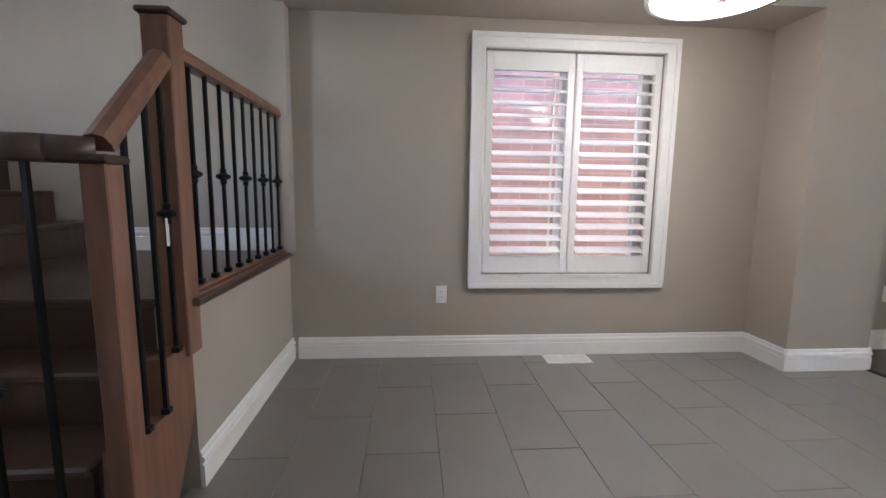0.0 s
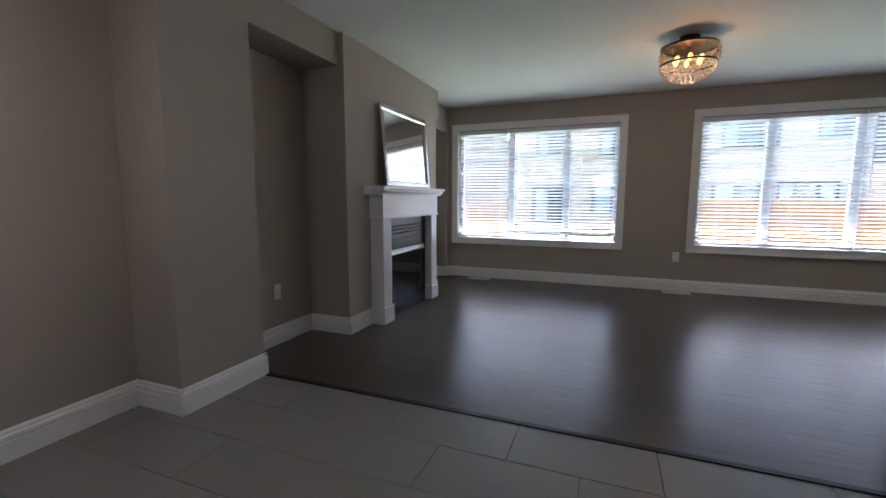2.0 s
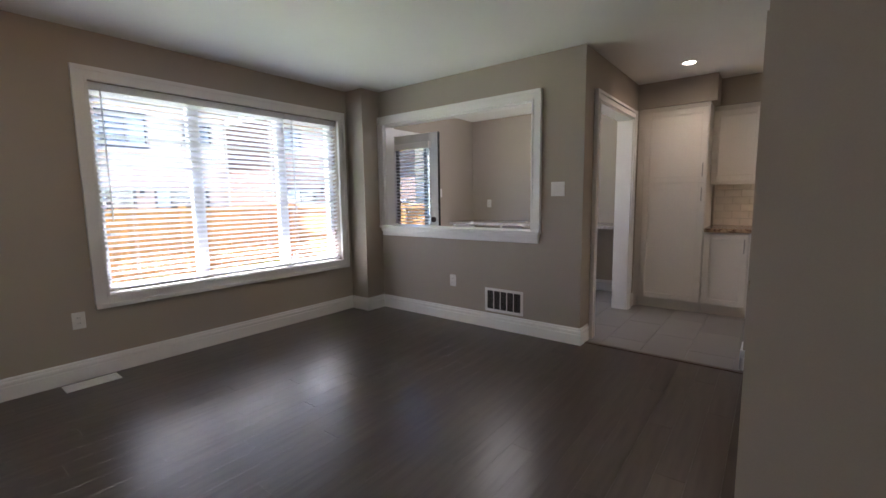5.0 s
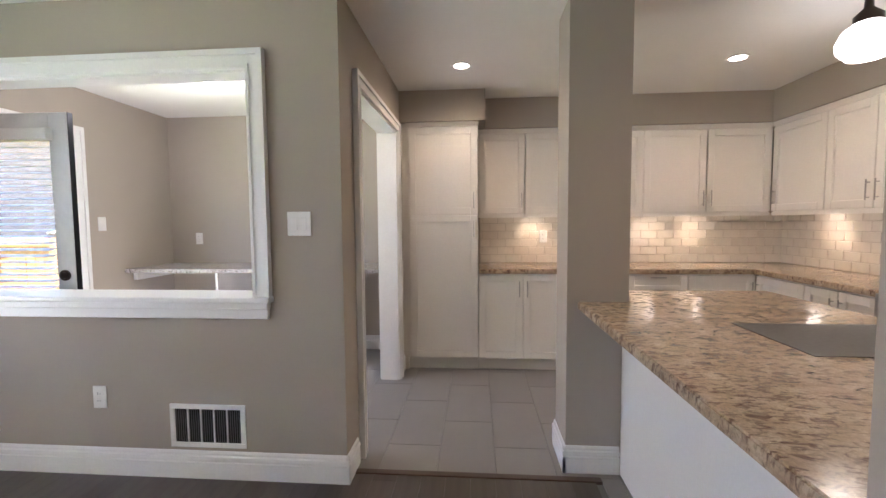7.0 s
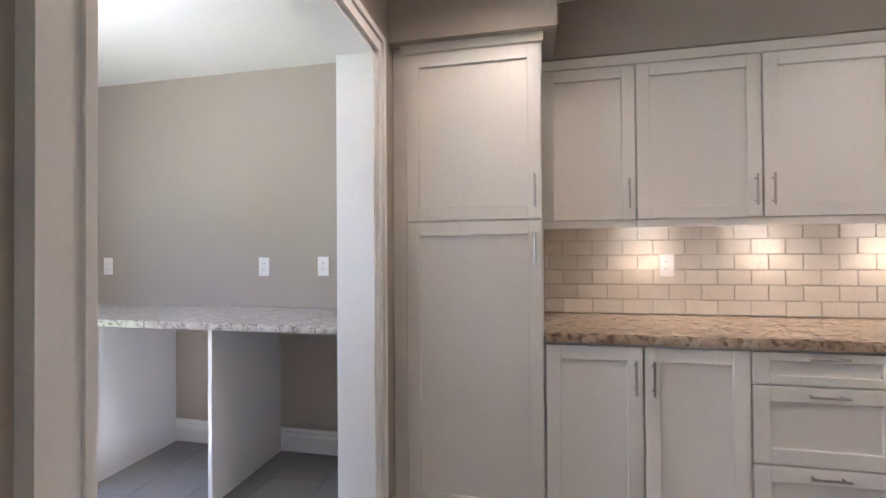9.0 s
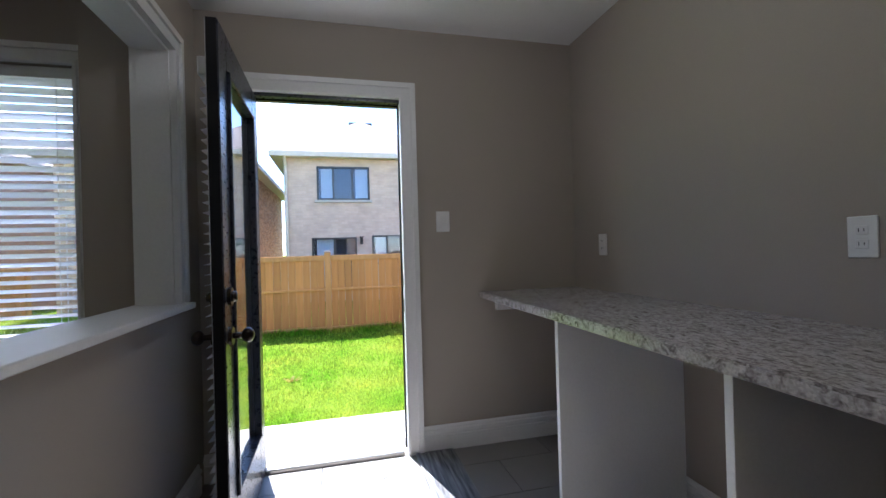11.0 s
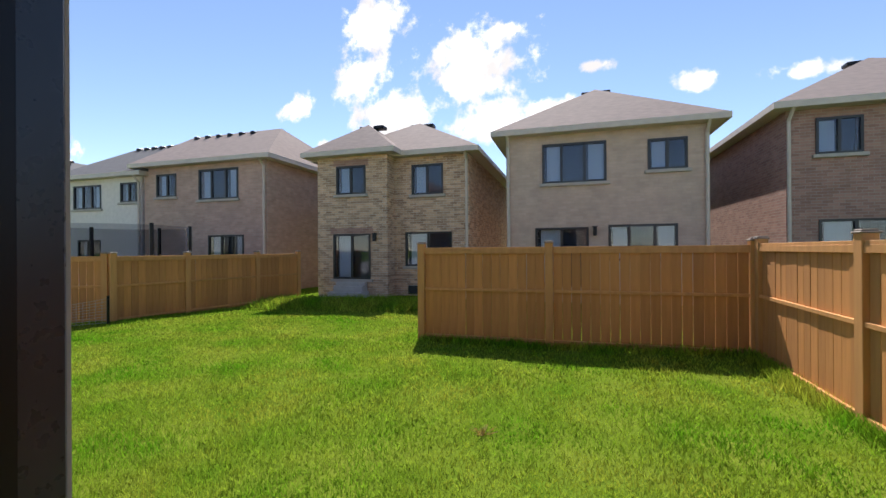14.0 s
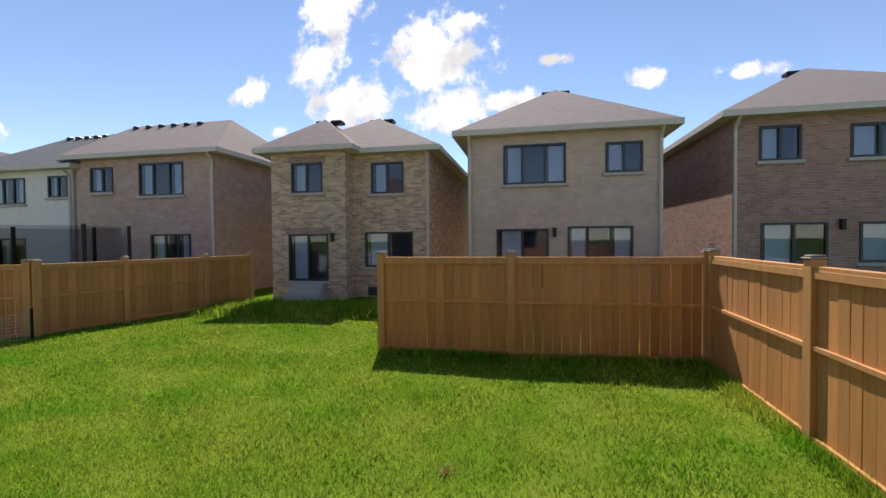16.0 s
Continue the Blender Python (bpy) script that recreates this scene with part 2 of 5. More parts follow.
WARMBULB = glow("warm bulb", (1.0, 0.33, 0.06), 0.9)
POTGLOW = glow("pot light lens", (1.0, 0.88, 0.72), 2.2)
LAMPGLASS = glow("lit frosted glass", (1.0, 0.95, 0.87), 0.25)

# ---- building helpers ----


def box(bm, a, b, bevel=0.0):
    r = bmesh.ops.create_cube(bm, size=1)
    a, b = Vector(a), Vector(b)
    for v in r["verts"]:
        v.co = Vector([a[i] + (b[i] - a[i]) * (v.co[i] + 0.5) for i in range(3)])
    if bevel:
        es = {e for v in r["verts"] for e in v.link_edges}
        bmesh.ops.bevel(bm, geom=list(es), offset=bevel, segments=1, affect="EDGES")
    return bm


def boxes(*pairs, bevel=0.0):
    bm = bmesh.new()
    for a, b in pairs:
        box(bm, a, b, bevel)
    return bm


def rod(bm, p0, p1, r0, r1=None, seg=12, caps=True):
    p0, p1 = Vector(p0), Vector(p1)
    m = Matrix.Translation((p0 + p1) / 2) @ (p1 - p0).to_track_quat("Z", "Y").to_matrix().to_4x4()
    bmesh.ops.create_cone(bm, cap_ends=caps, segments=seg, radius1=r0, radius2=r0 if r1 is None else r1, depth=(p1 - p0).length, matrix=m)
    return bm


def rods(*items, seg=12):
    bm = bmesh.new()
    for it in items:
        rod(bm, *it, seg=seg)
    return bm


def ball(bm, p, r, sub=2, squash=(1, 1, 1)):
    bmesh.ops.create_icosphere(bm, subdivisions=sub, radius=r, matrix=Matrix.Translation(p) @ Matrix.Diagonal((*squash, 1)))
    return bm


def lathe(profile, seg=32):
    """A turned body: (radius, z) pairs from bottom to top."""
    bm = bmesh.new()
    rings = []
    for r, z in profile:
        rings.append([bm.verts.new((r * math.cos(2 * math.pi * i / seg), r * math.sin(2 * math.pi * i / seg), z)) for i in range(seg)])
    for lo, hi in zip(rings, rings[1:]):
        for i in range(seg):
            bm.faces.new((lo[i], lo[(i + 1) % seg], hi[(i + 1) % seg], hi[i]))
    return bm


def sweep(profile, a, b, out):
    """A moulding: profile of (outwards, up) pairs, closed, run from a to b; out points away from the wall."""
    bm = bmesh.new()
    a, b, out = Vector(a), Vector(b), Vector(out)
    ends = [[bm.verts.new(p + out * o + Vector((0, 0, u))) for o, u in profile] for p in (a, b)]
    k = len(profile)
    for i in range(k):
        bm.faces.new((ends[0][i], ends[0][(i + 1) % k], ends[1][(i + 1) % k], ends[1][i]))
    bm.faces.new(ends[0])
    bm.faces.new(ends[1][::-1])
    bmesh.ops.recalc_face_normals(bm, faces=bm.faces)
    return bm


def mesh_of(name, bm, material, smooth=False):
    bmesh.ops.recalc_face_normals(bm, faces=bm.faces)
    me = bpy.data.meshes.new(name)
    bm.to_mesh(me)
    bm.free()
    me.materials.append(material)
    if smooth:
        me.polygons.foreach_set("use_smooth", [True] * len(me.polygons))
    return me


def part(name, bm, material, parent, label="", smooth=False):
    ob = new(name, bm if isinstance(bm, bpy.types.Mesh) else mesh_of(name, bm, material, smooth))
    ob.parent = parent
    if label:
        ob["label"] = label
    return ob


def thing(name, at, label, category, group="", turn=0):
    ob = new(name)
    ob.empty_display_size = 0.1
    ob.matrix_basis = pose(*at, 0, 0, turn)
    return tagged(ob, label, category, group)


def built(name, bm, material, label="", category="", smooth=False):
    """A piece of the setting."""
    return tagged(new(name, mesh_of(name, bm, material, smooth)), label, category, kind="structure")


def holed(axis, lo, hi, holes, t0, t1, z0, z1):
    """Boxes of a wall along axis from lo to hi, between t0 and t1 across, with holes (from, to, bottom, top)."""
    out = []

    def put(u0, u1, w0, w1):
        if u1 - u0 > 1e-6 and w1 - w0 > 1e-6:
            out.append(((u0, t0, w0), (u1, t1, w1)) if axis == "x" else ((t0, u0, w0), (t1, u1, w1)))

    at = lo
    for a, b, bottom, top in sorted(holes):
        put(at, a, z0, z1)
        put(a, b, z0, bottom)
        put(a, b, top, z1)
        at = b
    put(at, hi, z0, z1)
    bm = boxes(*out)
    bmesh.ops.remove_doubles(bm, verts=bm.verts, dist=0.0001)
    return bm

# ---- the house: shell ----
H = 2.45
W1 = (0.975, 3.145, 0.585, 2.115)   # living window openings: y from, to, sill, head
W2 = (-2.075, 0.075, 0.585, 2.115)
DOOR = (-3.66, -2.87, 0.0, 2.04)
SHUT = (-0.39, 0.79, 0.57, 2.02)
PASS = (3.85, 5.66, 0.96, 2.08)
built("wall_east_outer", holed("y", -4.9, 3.75, [W1, W2, (-4.0, -2.53, -0.1, 2.3)], 6.12, 6.25, -0.6, 2.9), BRICK_A, "brown brick outer leaf of the house wall", "wall")
built("wall_east", holed("y", -4.9, 3.75, [W1, W2, (-3.72, -2.87, 0.0, 2.04)], 6.0, 6.115, -0.6, 2.9), PAINT, "beige painted outer wall with two wide windows and a door", "wall")
built("wall_north", holed("x", -4.2, 6.0, [SHUT], 3.46, 3.75, -0.1, 2.6), PAINT, "beige painted wall with a shuttered window", "wall")
built("wall_south", boxes(((-0.4, -4.9, -0.1), (6.0, -4.76, 2.6))), PAINT, "beige painted wall behind kitchen and desk", "wall")
built("wall_pass_through", holed("x", 3.395, 6.0, [PASS], -2.60, -2.475, 0, H), PAINT, "beige painted wall with a framed pass-through opening", "wall")
built("wall_breakfast", holed("y", -4.76, -2.60, [(-3.91, -2.78, 0, 2.07)], 3.395, 3.525, 0, H), PAINT, "beige painted wall with a wide cased opening", "wall")
built("wall_corner_chase", boxes(((5.74, -2.475, 0), (6.0, -2.22, H))), PAINT, "beige painted corner chase", "wall")
built("wall_column_north", boxes(((1.537, 3.11, 0), (2.11, 3.46, H))), PAINT, "beige painted wall pier between two niches", "wall")
built("wall_fireplace", boxes(((3.02, 3.06, 0), (4.93, 3.46, H)), ((5.0, 3.30, 2.10), (6.0, 3.46, H)), ((4.93, 3.06, 2.10), (5.0, 3.46, H)), ((5.90, 3.30, 0), (6.0, 3.46, 2.10))), PAINT, "beige painted chimney breast", "wall")
built("wall_soffit_north", boxes(((-1.66, 3.11, 2.20), (1.537, 3.46, H)), ((2.11, 3.11, 2.20), (3.02, 3.46, H))), PAINT, "beige painted dropped soffit above the niches", "soffit")
built("wall_hall_south", boxes(((-4.2, -0.30, 0), (2.19, -0.15, H)), ((2.05, -1.05, 0), (2.19, -0.30, H))), PAINT, "beige painted partition between hall and kitchen", "wall")
built("wall_kitchen_west", boxes(((-0.4, -4.76, 0), (-0.2, -0.30, H))), PAINT, "beige painted kitchen wall", "wall")
built("wall_column_kitchen", boxes(((1.96, -2.93, 0), (2.27, -2.65, H))), PAINT, "beige painted square column beside the counter", "column")
# unseen window opening and area lamp, added to brighten the hall
FRONT = (0.9, 1.7, 1.2, 2.1)
lamp("front_fill", "AREA", look((-4.22, 1.3, 1.65), (0, 1.3, 1.2)), 0.9, (0.95, 0.97, 1.0), size=(0.75, 0.85))
w5 = tagged(new("window_4"), "unseen front hall window added to let light in", "window", kind="structure")
part("window_frame", boxes(((-4.36, 0.9, 1.2), (-4.30, 0.95, 2.1)), ((-4.36, 1.65, 1.2), (-4.30, 1.7, 2.1)), ((-4.36, 0.95, 1.2), (-4.30, 1.65, 1.25)), ((-4.36, 0.95, 2.05), (-4.30, 1.65, 2.1))), TRIM, w5)
part("pane", boxes(((-4.335, 0.95, 1.25), (-4.329, 1.65, 2.05))), PANE, w5).visible_shadow = False
built("wall_west", holed("y", -0.3, 3.75, [FRONT], -4.4, -4.2, -0.1, 2.6), PAINT, "beige painted hall wall", "wall")
built("wall_stair_side", boxes(((-1.76, 2.20, 0), (-1.64, 3.46, 0.70)), ((-1.70, 3.36, 0.70), (-1.60, 3.46, 2.20))), PAINT, "beige painted half wall under the stair landing", "wall")
built("ceiling", boxes(((-4.4, -4.9, H), (6.25, 3.75, H + 0.14))), CEIL, "white painted ceiling", "ceiling")
built("soffit_kitchen", boxes(((2.66, -4.76, 2.19), (3.395, -4.10, H)), ((-0.2, -4.76, 2.18), (2.66, -4.40, H)), ((-0.2, -4.40, 2.18), (0.16, -1.5, H))), PAINT, "beige painted soffit above the kitchen cabinets", "soffit")
built("floor_base", boxes(((-4.4, -4.9, -0.16), (6.25, 3.75, -0.012))), GROUT, "dark grout bed under the floor coverings", "floor")
# second box overhangs out of view, added to keep sun off blinds and shutters
built("roof_shade_slab", boxes(((-4.6, -5.2, 2.9), (6.6, -2.45, 3.05)), ((-4.6, -2.45, 2.9), (7.55, 4.65, 3.05))), CEIL, "unseen slab over the rooms, stretched out to shade the windows", "ceiling")

BASEP = [(0, 0), (0.016, 0), (0.016, 0.086), (0.010, 0.090), (0.010, 0.099), (0.019, 0.104), (0.017, 0.118), (0.009, 0.124), (0.009, 0.134), (0.004, 0.145), (0, 0.145)]


def base(a, b, out):
    built("baseboard", sweep(BASEP, (*a, 0.001), (*b, 0.001), (*out, 0)), TRIM, "white moulded baseboard", "baseboard")


for a, b, out in [
    ((-1.60, 3.46), (1.537, 3.46), (0, -1)), ((1.537, 3.46), (1.537, 3.094), (-1, 0)), ((1.521, 3.11), (2.126, 3.11), (0, -1)), ((2.11, 3.094), (2.11, 3.46), (1, 0)),
    ((2.11, 3.46), (3.02, 3.46), (0, -1)), ((3.02, 3.46), (3.02, 3.044), (-1, 0)), ((3.004, 3.06), (3.35, 3.06), (0, -1)), ((4.66, 3.06), (4.946, 3.06), (0, -1)),
    ((4.93, 3.044), (4.93, 3.46), (1, 0)), ((4.93, 3.46), (5.90, 3.46), (0, -1)), ((5.90, 3.46), (5.90, 3.284), (-1, 0)), ((5.884, 3.30), (6.0, 3.30), (0, -1)),
    ((6.0, 3.30), (6.0, -2.22), (-1, 0)), ((6.0, -2.22), (5.724, -2.22), (0, 1)), ((5.74, -2.204), (5.74, -2.475), (-1, 0)), ((5.74, -2.475), (3.379, -2.475), (0, 1)), ((3.395, -2.459), (3.395, -2.66), (-1, 0)),
    ((-1.64, 2.20), (-1.64, 3.46), (1, 0)), ((-1.5, -0.15), (2.206, -0.15), (0, 1)), ((2.19, -0.134), (2.19, -1.05), (1, 0)),
    ((2.27, -2.634), (2.27, -2.946), (1, 0)), ((1.995, -2.65), (2.286, -2.65), (0, 1)),
    ((6.0, -3.75), (6.0, -4.76), (-1, 0)), ((6.0, -4.76), (3.525, -4.76), (0, 1)), ((6.0, -2.60), (6.0, -2.79), (-1, 0)), ((3.525, -3.98), (3.525, -4.76), (1, 0)), ((3.395, -3.99), (3.395, -4.16), (-1, 0)), ((5.9, -2.60), (3.60, -2.60), (0, -1)),
]:
    base(a, b, out)


def casing(name, axis, at, face, hole, w=0.085, d=0.022, sill=True, foot=False, label="white painted window trim"):
    """Picture-frame trim round an opening in a wall; face is the wall's surface, d its side (signed)."""
    a, b, z0, z1 = hole
    s = 1 if d > 0 else -1

    def seg(u0, u1, w0, w1, grow=0.0):
        lo, hi = sorted((face, face + d + s * grow))
        return ((u0, lo, w0), (u1, hi, w1)) if axis == "x" else ((lo, u0, w0), (hi, u1, w1))

    top = [seg(a - w, b + w, z1, z1 + w), seg(a - w - 0.004, b + w + 0.004, z1 + w * 0.72, z1 + w + 0.004, 0.012)]
    side = [seg(a - w, a, z0 if foot else z0 - w, z1), seg(a - w - 0.004, a - w * 0.72, z0 if foot else z0 - w * 0.7, z1 + w * 0.72, 0.012), seg(b, b + w, z0 if foot else z0 - w, z1), seg(b + w * 0.72, b + w + 0.004, z0 if foot else z0 - w * 0.7, z1 + w * 0.72, 0.012)]
    low = [] if foot else [seg(a, b, z0 - w, z0), seg(a - w, b + w, z0 - w - 0.004, z0 - w * 0.7, 0.012)]
    inner = w * 0.2
    top.append(seg(a - inner, b + inner, z1 + 0.002, z1 + inner, 0.007))
    side += [seg(a - inner, a - 0.002, z0 - (0 if foot else inner), z1 + 0.002, 0.007), seg(b + 0.002, b + inner, z0 - (0 if foot else inner), z1 + 0.002, 0.007)]
    if not foot:
        low.append(seg(a - 0.002, b + 0.002, z0 - inner, z0 - 0.002, 0.007))
    bm = boxes(*(top + side + low))
    return built(name, bm, TRIM, label, "trim")


casing("trim_window_1", "y", 0, 6.0, W1, d=-0.024)
casing("trim_window_2", "y", 0, 6.0, W2, d=-0.024)
casing("trim_window_3", "x", 0, 3.46, SHUT, d=-0.024, label="white painted trim round the shutters")
casing("trim_pass_through", "x", 0, -2.475, (PASS[0], PASS[1], 0.963, PASS[3]), d=0.024, foot=True, label="white moulded trim round the pass-through")
casing("trim_pass_through_back", "x", 0, -2.60, (PASS[0], PASS[1], 0.963, PASS[3]), d=-0.02, foot=True, label="white moulded trim round the pass-through")
built("trim_pass_sill", boxes(((3.755, -2.66, 0.935), (5.735, -2.42, 0.962)), ((3.775, -2.474, 0.85), (5.715, -2.45, 0.935)), ((3.77, -2.474, 0.90), (5.72, -2.435, 0.935)), bevel=0.004), TRIM, "white painted pass-through sill with apron", "sill")
built("trim_pass_lining", boxes(((3.85, -2.60, 0.962), (3.862, -2.475, 2.08)), ((5.648, -2.60, 0.962), (5.66, -2.475, 2.08)), ((3.862, -2.60, 2.068), (5.648, -2.475, 2.08))), TRIM, "white painted pass-through lining", "trim")
OPEN = (-3.91, -2.78, 0.0, 2.07)
casing("trim_opening", "y", 0, 3.395, OPEN, w=0.075, d=-0.02, foot=True, label="white painted casing of a wide opening")
casing("trim_opening_back", "y", 0, 3.525, OPEN, w=0.075, d=0.02, foot=True, label="white painted casing of a wide opening")
built("trim_opening_lining", boxes(((3.385, -3.912, 0), (3.535, -3.895, 2.055)), ((3.385, -2.795, 0), (3.535, -2.778, 2.055)), ((3.385, -3.895, 2.055), (3.535, -2.795, 2.072))), TRIM, "white painted lining of a wide opening", "trim")
casing("trim_door", "y", 0, 6.0, DOOR, w=0.085, d=-0.022, foot=True, label="white painted door casing")
built("door_jamb", boxes(((6.0, -3.718, 0), (6.044, -3.66, 2.02))), TRIM, "white painted door jamb on the latch side", "jamb")
built("door_jamb_hinged", boxes(((6.0, -2.884, 0), (6.044, -2.87, 2.02)), ((6.0, -3.66, 2.02), (6.044, -2.884, 2.038))), DOORBLUE, "dark painted door jamb on the hinge side", "jamb")
built("weather_strip", boxes(((6.045, -3.718, 0.02), (6.061, -3.652, 2.02)), ((6.045, -2.884, 0.02), (6.061, -2.87, 2.02)), ((6.045, -3.652, 2.012), (6.061, -2.884, 2.038))), BLACK, "black rubber weather strip in the door frame", "weather strip")
built("door_jamb_outer", boxes(((6.062, -3.718, 0.02), (6.114, -3.674, 2.02)), ((6.062, -2.875, 0.02), (6.11, -2.82, 2.02)), ((6.062, -3.718, 2.02), (6.11, -2.82, 2.07)), bevel=0.004), DOORBLUE, "dark painted outer door frame", "jamb")
built("door_threshold", boxes(((5.99, -3.64, -0.011), (6.16, -2.89, 0.022)), bevel=0.006), STEEL, "metal door threshold", "threshold")
built("strike_plate", boxes(((6.004, -3.6595, 0.82), (6.042, -3.657, 0.89)), ((6.014, -3.6595, 0.97), (6.042, -3.657, 1.04))), BRONZE, "dark bronze strike plates on the jamb", "strike plate")
built("trim_floor_strip", boxes(((2.10, -0.15, -0.012), (2.135, 3.11, 0.006)), bevel=0.002), BLACK, "dark transition strip between tile and laminate", "trim")
built("trim_floor_strip_kitchen", boxes(((2.10, -2.60, -0.012), (3.395, -2.56, 0.006)), bevel=0.002), TREAD, "dark transition strip at the kitchen tiles", "trim")

# ---- windows of the living room ----


def living_window(n, hole, mullions):
    a, b, z0, z1 = hole
    w = tagged(new("window_%d" % n), "wide white window with %d panes" % (len(mullions) + 1), "window", kind="structure")
    f = 0.05
    part("window_frame", boxes(((6.10, a, z0), (6.17, a + f, z1)), ((6.10, b - f, z0), (6.17, b, z1)), ((6.10, a + f, z0), (6.17, b - f, z0 + f)), ((6.10, a + f, z1 - f), (6.17, b - f, z1)),
                               *[((6.105, m - 0.045, z0 + f), (6.165, m + 0.045, z1 - f)) for m in mullions], bevel=0.003), TRIM, w)
    part("window_sill", boxes(((6.0, a, z0 - 0.02), (6.10, b, z0 + 0.004))), TRIM, w)
    edges = [a + f] + [v for m in mullions for v in (m - 0.045, m + 0.045)] + [b - f]
    for lo, hi in zip(edges[::2], edges[1::2]):
        p = part("pane", boxes(((6.13, lo, z0 + f), (6.136, hi, z1 - f))), PANE, w)
        p.visible_shadow = False


living_window(1, W1, [1.62, 2.38])
living_window(2, W2, [-1.46, -0.65])


def blind(y0, y1, top, bottom, tilt, label):
    """A venetian blind of 50 mm slats, hung inside the reveal."""
    t = thing("venetian_blind", (6.045, (y0 + y1) / 2, bottom), label, "blind", "living room blinds")
    hw, h = (y1 - y0) / 2, top - bottom
    part("headrail", boxes(((-0.03, -hw, h - 0.055), (0.03, hw, h), ), bevel=0.003), SLAT, t)
    part("bottom_rail", boxes(((-0.026, -hw, 0), (0.026, hw, 0.022)), bevel=0.004), SLAT, t)
    bm = bmesh.new()
    prof = [(-0.025, -0.0015), (-0.012, 0.002), (0.0, 0.003), (0.012, 0.002), (0.025, -0.0015)]
    rows = [[bm.verts.new((x, y, z)) for x, z in prof] for y in (-hw, hw)]
    for i in range(4):
        bm.faces.new((rows[0][i], rows[0][i + 1], rows[1][i + 1], rows[1][i]))
    bmesh.ops.solidify(bm, geom=list(bm.faces), thickness=0.0025)
    me = mesh_of("slat", bm, SLAT)
    n = int((h - 0.09) / 0.041)
    for i in range(n):
        s = part("slat", me, None, t)
        s.matrix_basis = pose(0, 0, 0.045 + (h - 0.115) * i / (n - 1), 0, tilt + random.uniform(-1.2, 1.2), random.uniform(-0.12, 0.12))
    for y in (-hw * 0.72, hw * 0.72):
        part("ladder_cord", rods(((-0.027, y, 0.01), (-0.027, y, h - 0.05), 0.0012), ((0.027, y, 0.01), (0.027, y, h - 0.05), 0.0012), seg=5), SLAT, t)
    part("tilt_wand", rods(((-0.04, hw - 0.07, h * 0.35), (-0.035, hw - 0.07, h - 0.04), 0.004), seg=8), SLAT, t)


blind(2.425, 3.14, 2.11, 0.60, 25, "white venetian blind, slats half open, in a living room window")
blind(0.98, 2.415, 2.11, 0.68, 25, "white venetian blind pulled slightly up above the sill")
blind(-1.45, 0.07, 2.11, 0.60, 25, "white venetian blind, slats half open, in a living room window")
blind(-2.07, -1.46, 2.11, 0.60, 25, "narrow white venetian blind, slats half open")

# ---- shuttered window ----
w3 = tagged(new("window_3"), "white window behind plantation shutters", "window", kind="structure")
a, b, z0, z1 = SHUT
part("window_frame", boxes(((a, 3.62, z0), (a + 0.05, 3.69, z1)), ((b - 0.05, 3.62, z0), (b, 3.69, z1)), ((a + 0.05, 3.62, z0), (b - 0.05, 3.69, z0 + 0.05)), ((a + 0.05, 3.62, z1 - 0.05), (b - 0.05, 3.69, z1)), ((0.17, 3.625, z0 + 0.05), (0.23, 3.685, z1 - 0.05))), TRIM, w3)
for lo, hi in ((a + 0.05, 0.17), (0.23, b - 0.05)):
    part("pane", boxes(((lo, 3.65, z0 + 0.05), (hi, 3.656, z1 - 0.05))), PANE, w3).visible_shadow = False


def shutter(x0, x1):
    z0, z1 = SHUT[2] + 0.012, SHUT[3] - 0.012
    t = thing("plantation_shutter", ((x0 + x1) / 2, 3.475, z0), "white plantation shutter panel with open louvers", "shutter", "dining window shutters")
    hw, h, s, r = (x1 - x0) / 2, z1 - z0, 0.045, 0.115
    part("stile", boxes(((-hw, -0.014, 0), (-hw + s, 0.014, h)), bevel=0.002), TRIM, t)
    part("stile", boxes(((hw - s, -0.014, 0), (hw, 0.014, h)), bevel=0.002), TRIM, t)
    part("top_rail", boxes(((-hw + s, -0.014, h - r), (hw - s, 0.014, h)), bevel=0.002), TRIM, t)
    part("bottom_rail", boxes(((-hw + s, -0.014, 0), (hw - s, 0.014, r)), bevel=0.002), TRIM, t)
    bm = boxes(((-hw + s + 0.002, -0.040, -0.005), (hw - s - 0.002, 0.040, 0.005)), bevel=0.004)
    me = mesh_of("louver", bm, TRIM)
    n = 15
    for i in range(n):
        o = part("louver", me, None, t)
        o.matrix_basis = pose(0, 0, r + (h - 2 * r) * (i + 0.5) / n, 24, 0, 0)
    part("tilt_bar", boxes(((hw - s - 0.075, 0.036, r + 0.04), (hw - s - 0.062, 0.046, h - r - 0.02))), TRIM, t)


shutter(-0.38, 0.195)
shutter(0.205, 0.78)
built("backdrop_neighbour_wall", boxes(((-8, 5.3, -0.6), (5.8, 5.6, 5.5))), BRICK_N, "pink brick wall of the house next door", "wall")

# ---- floors ----


def plates(parent, me, spots):
    for x, y, z in spots:
        o = part(me.name, me, None, parent)
        o.location = (x, y, z)


# ---- fittings on walls ----


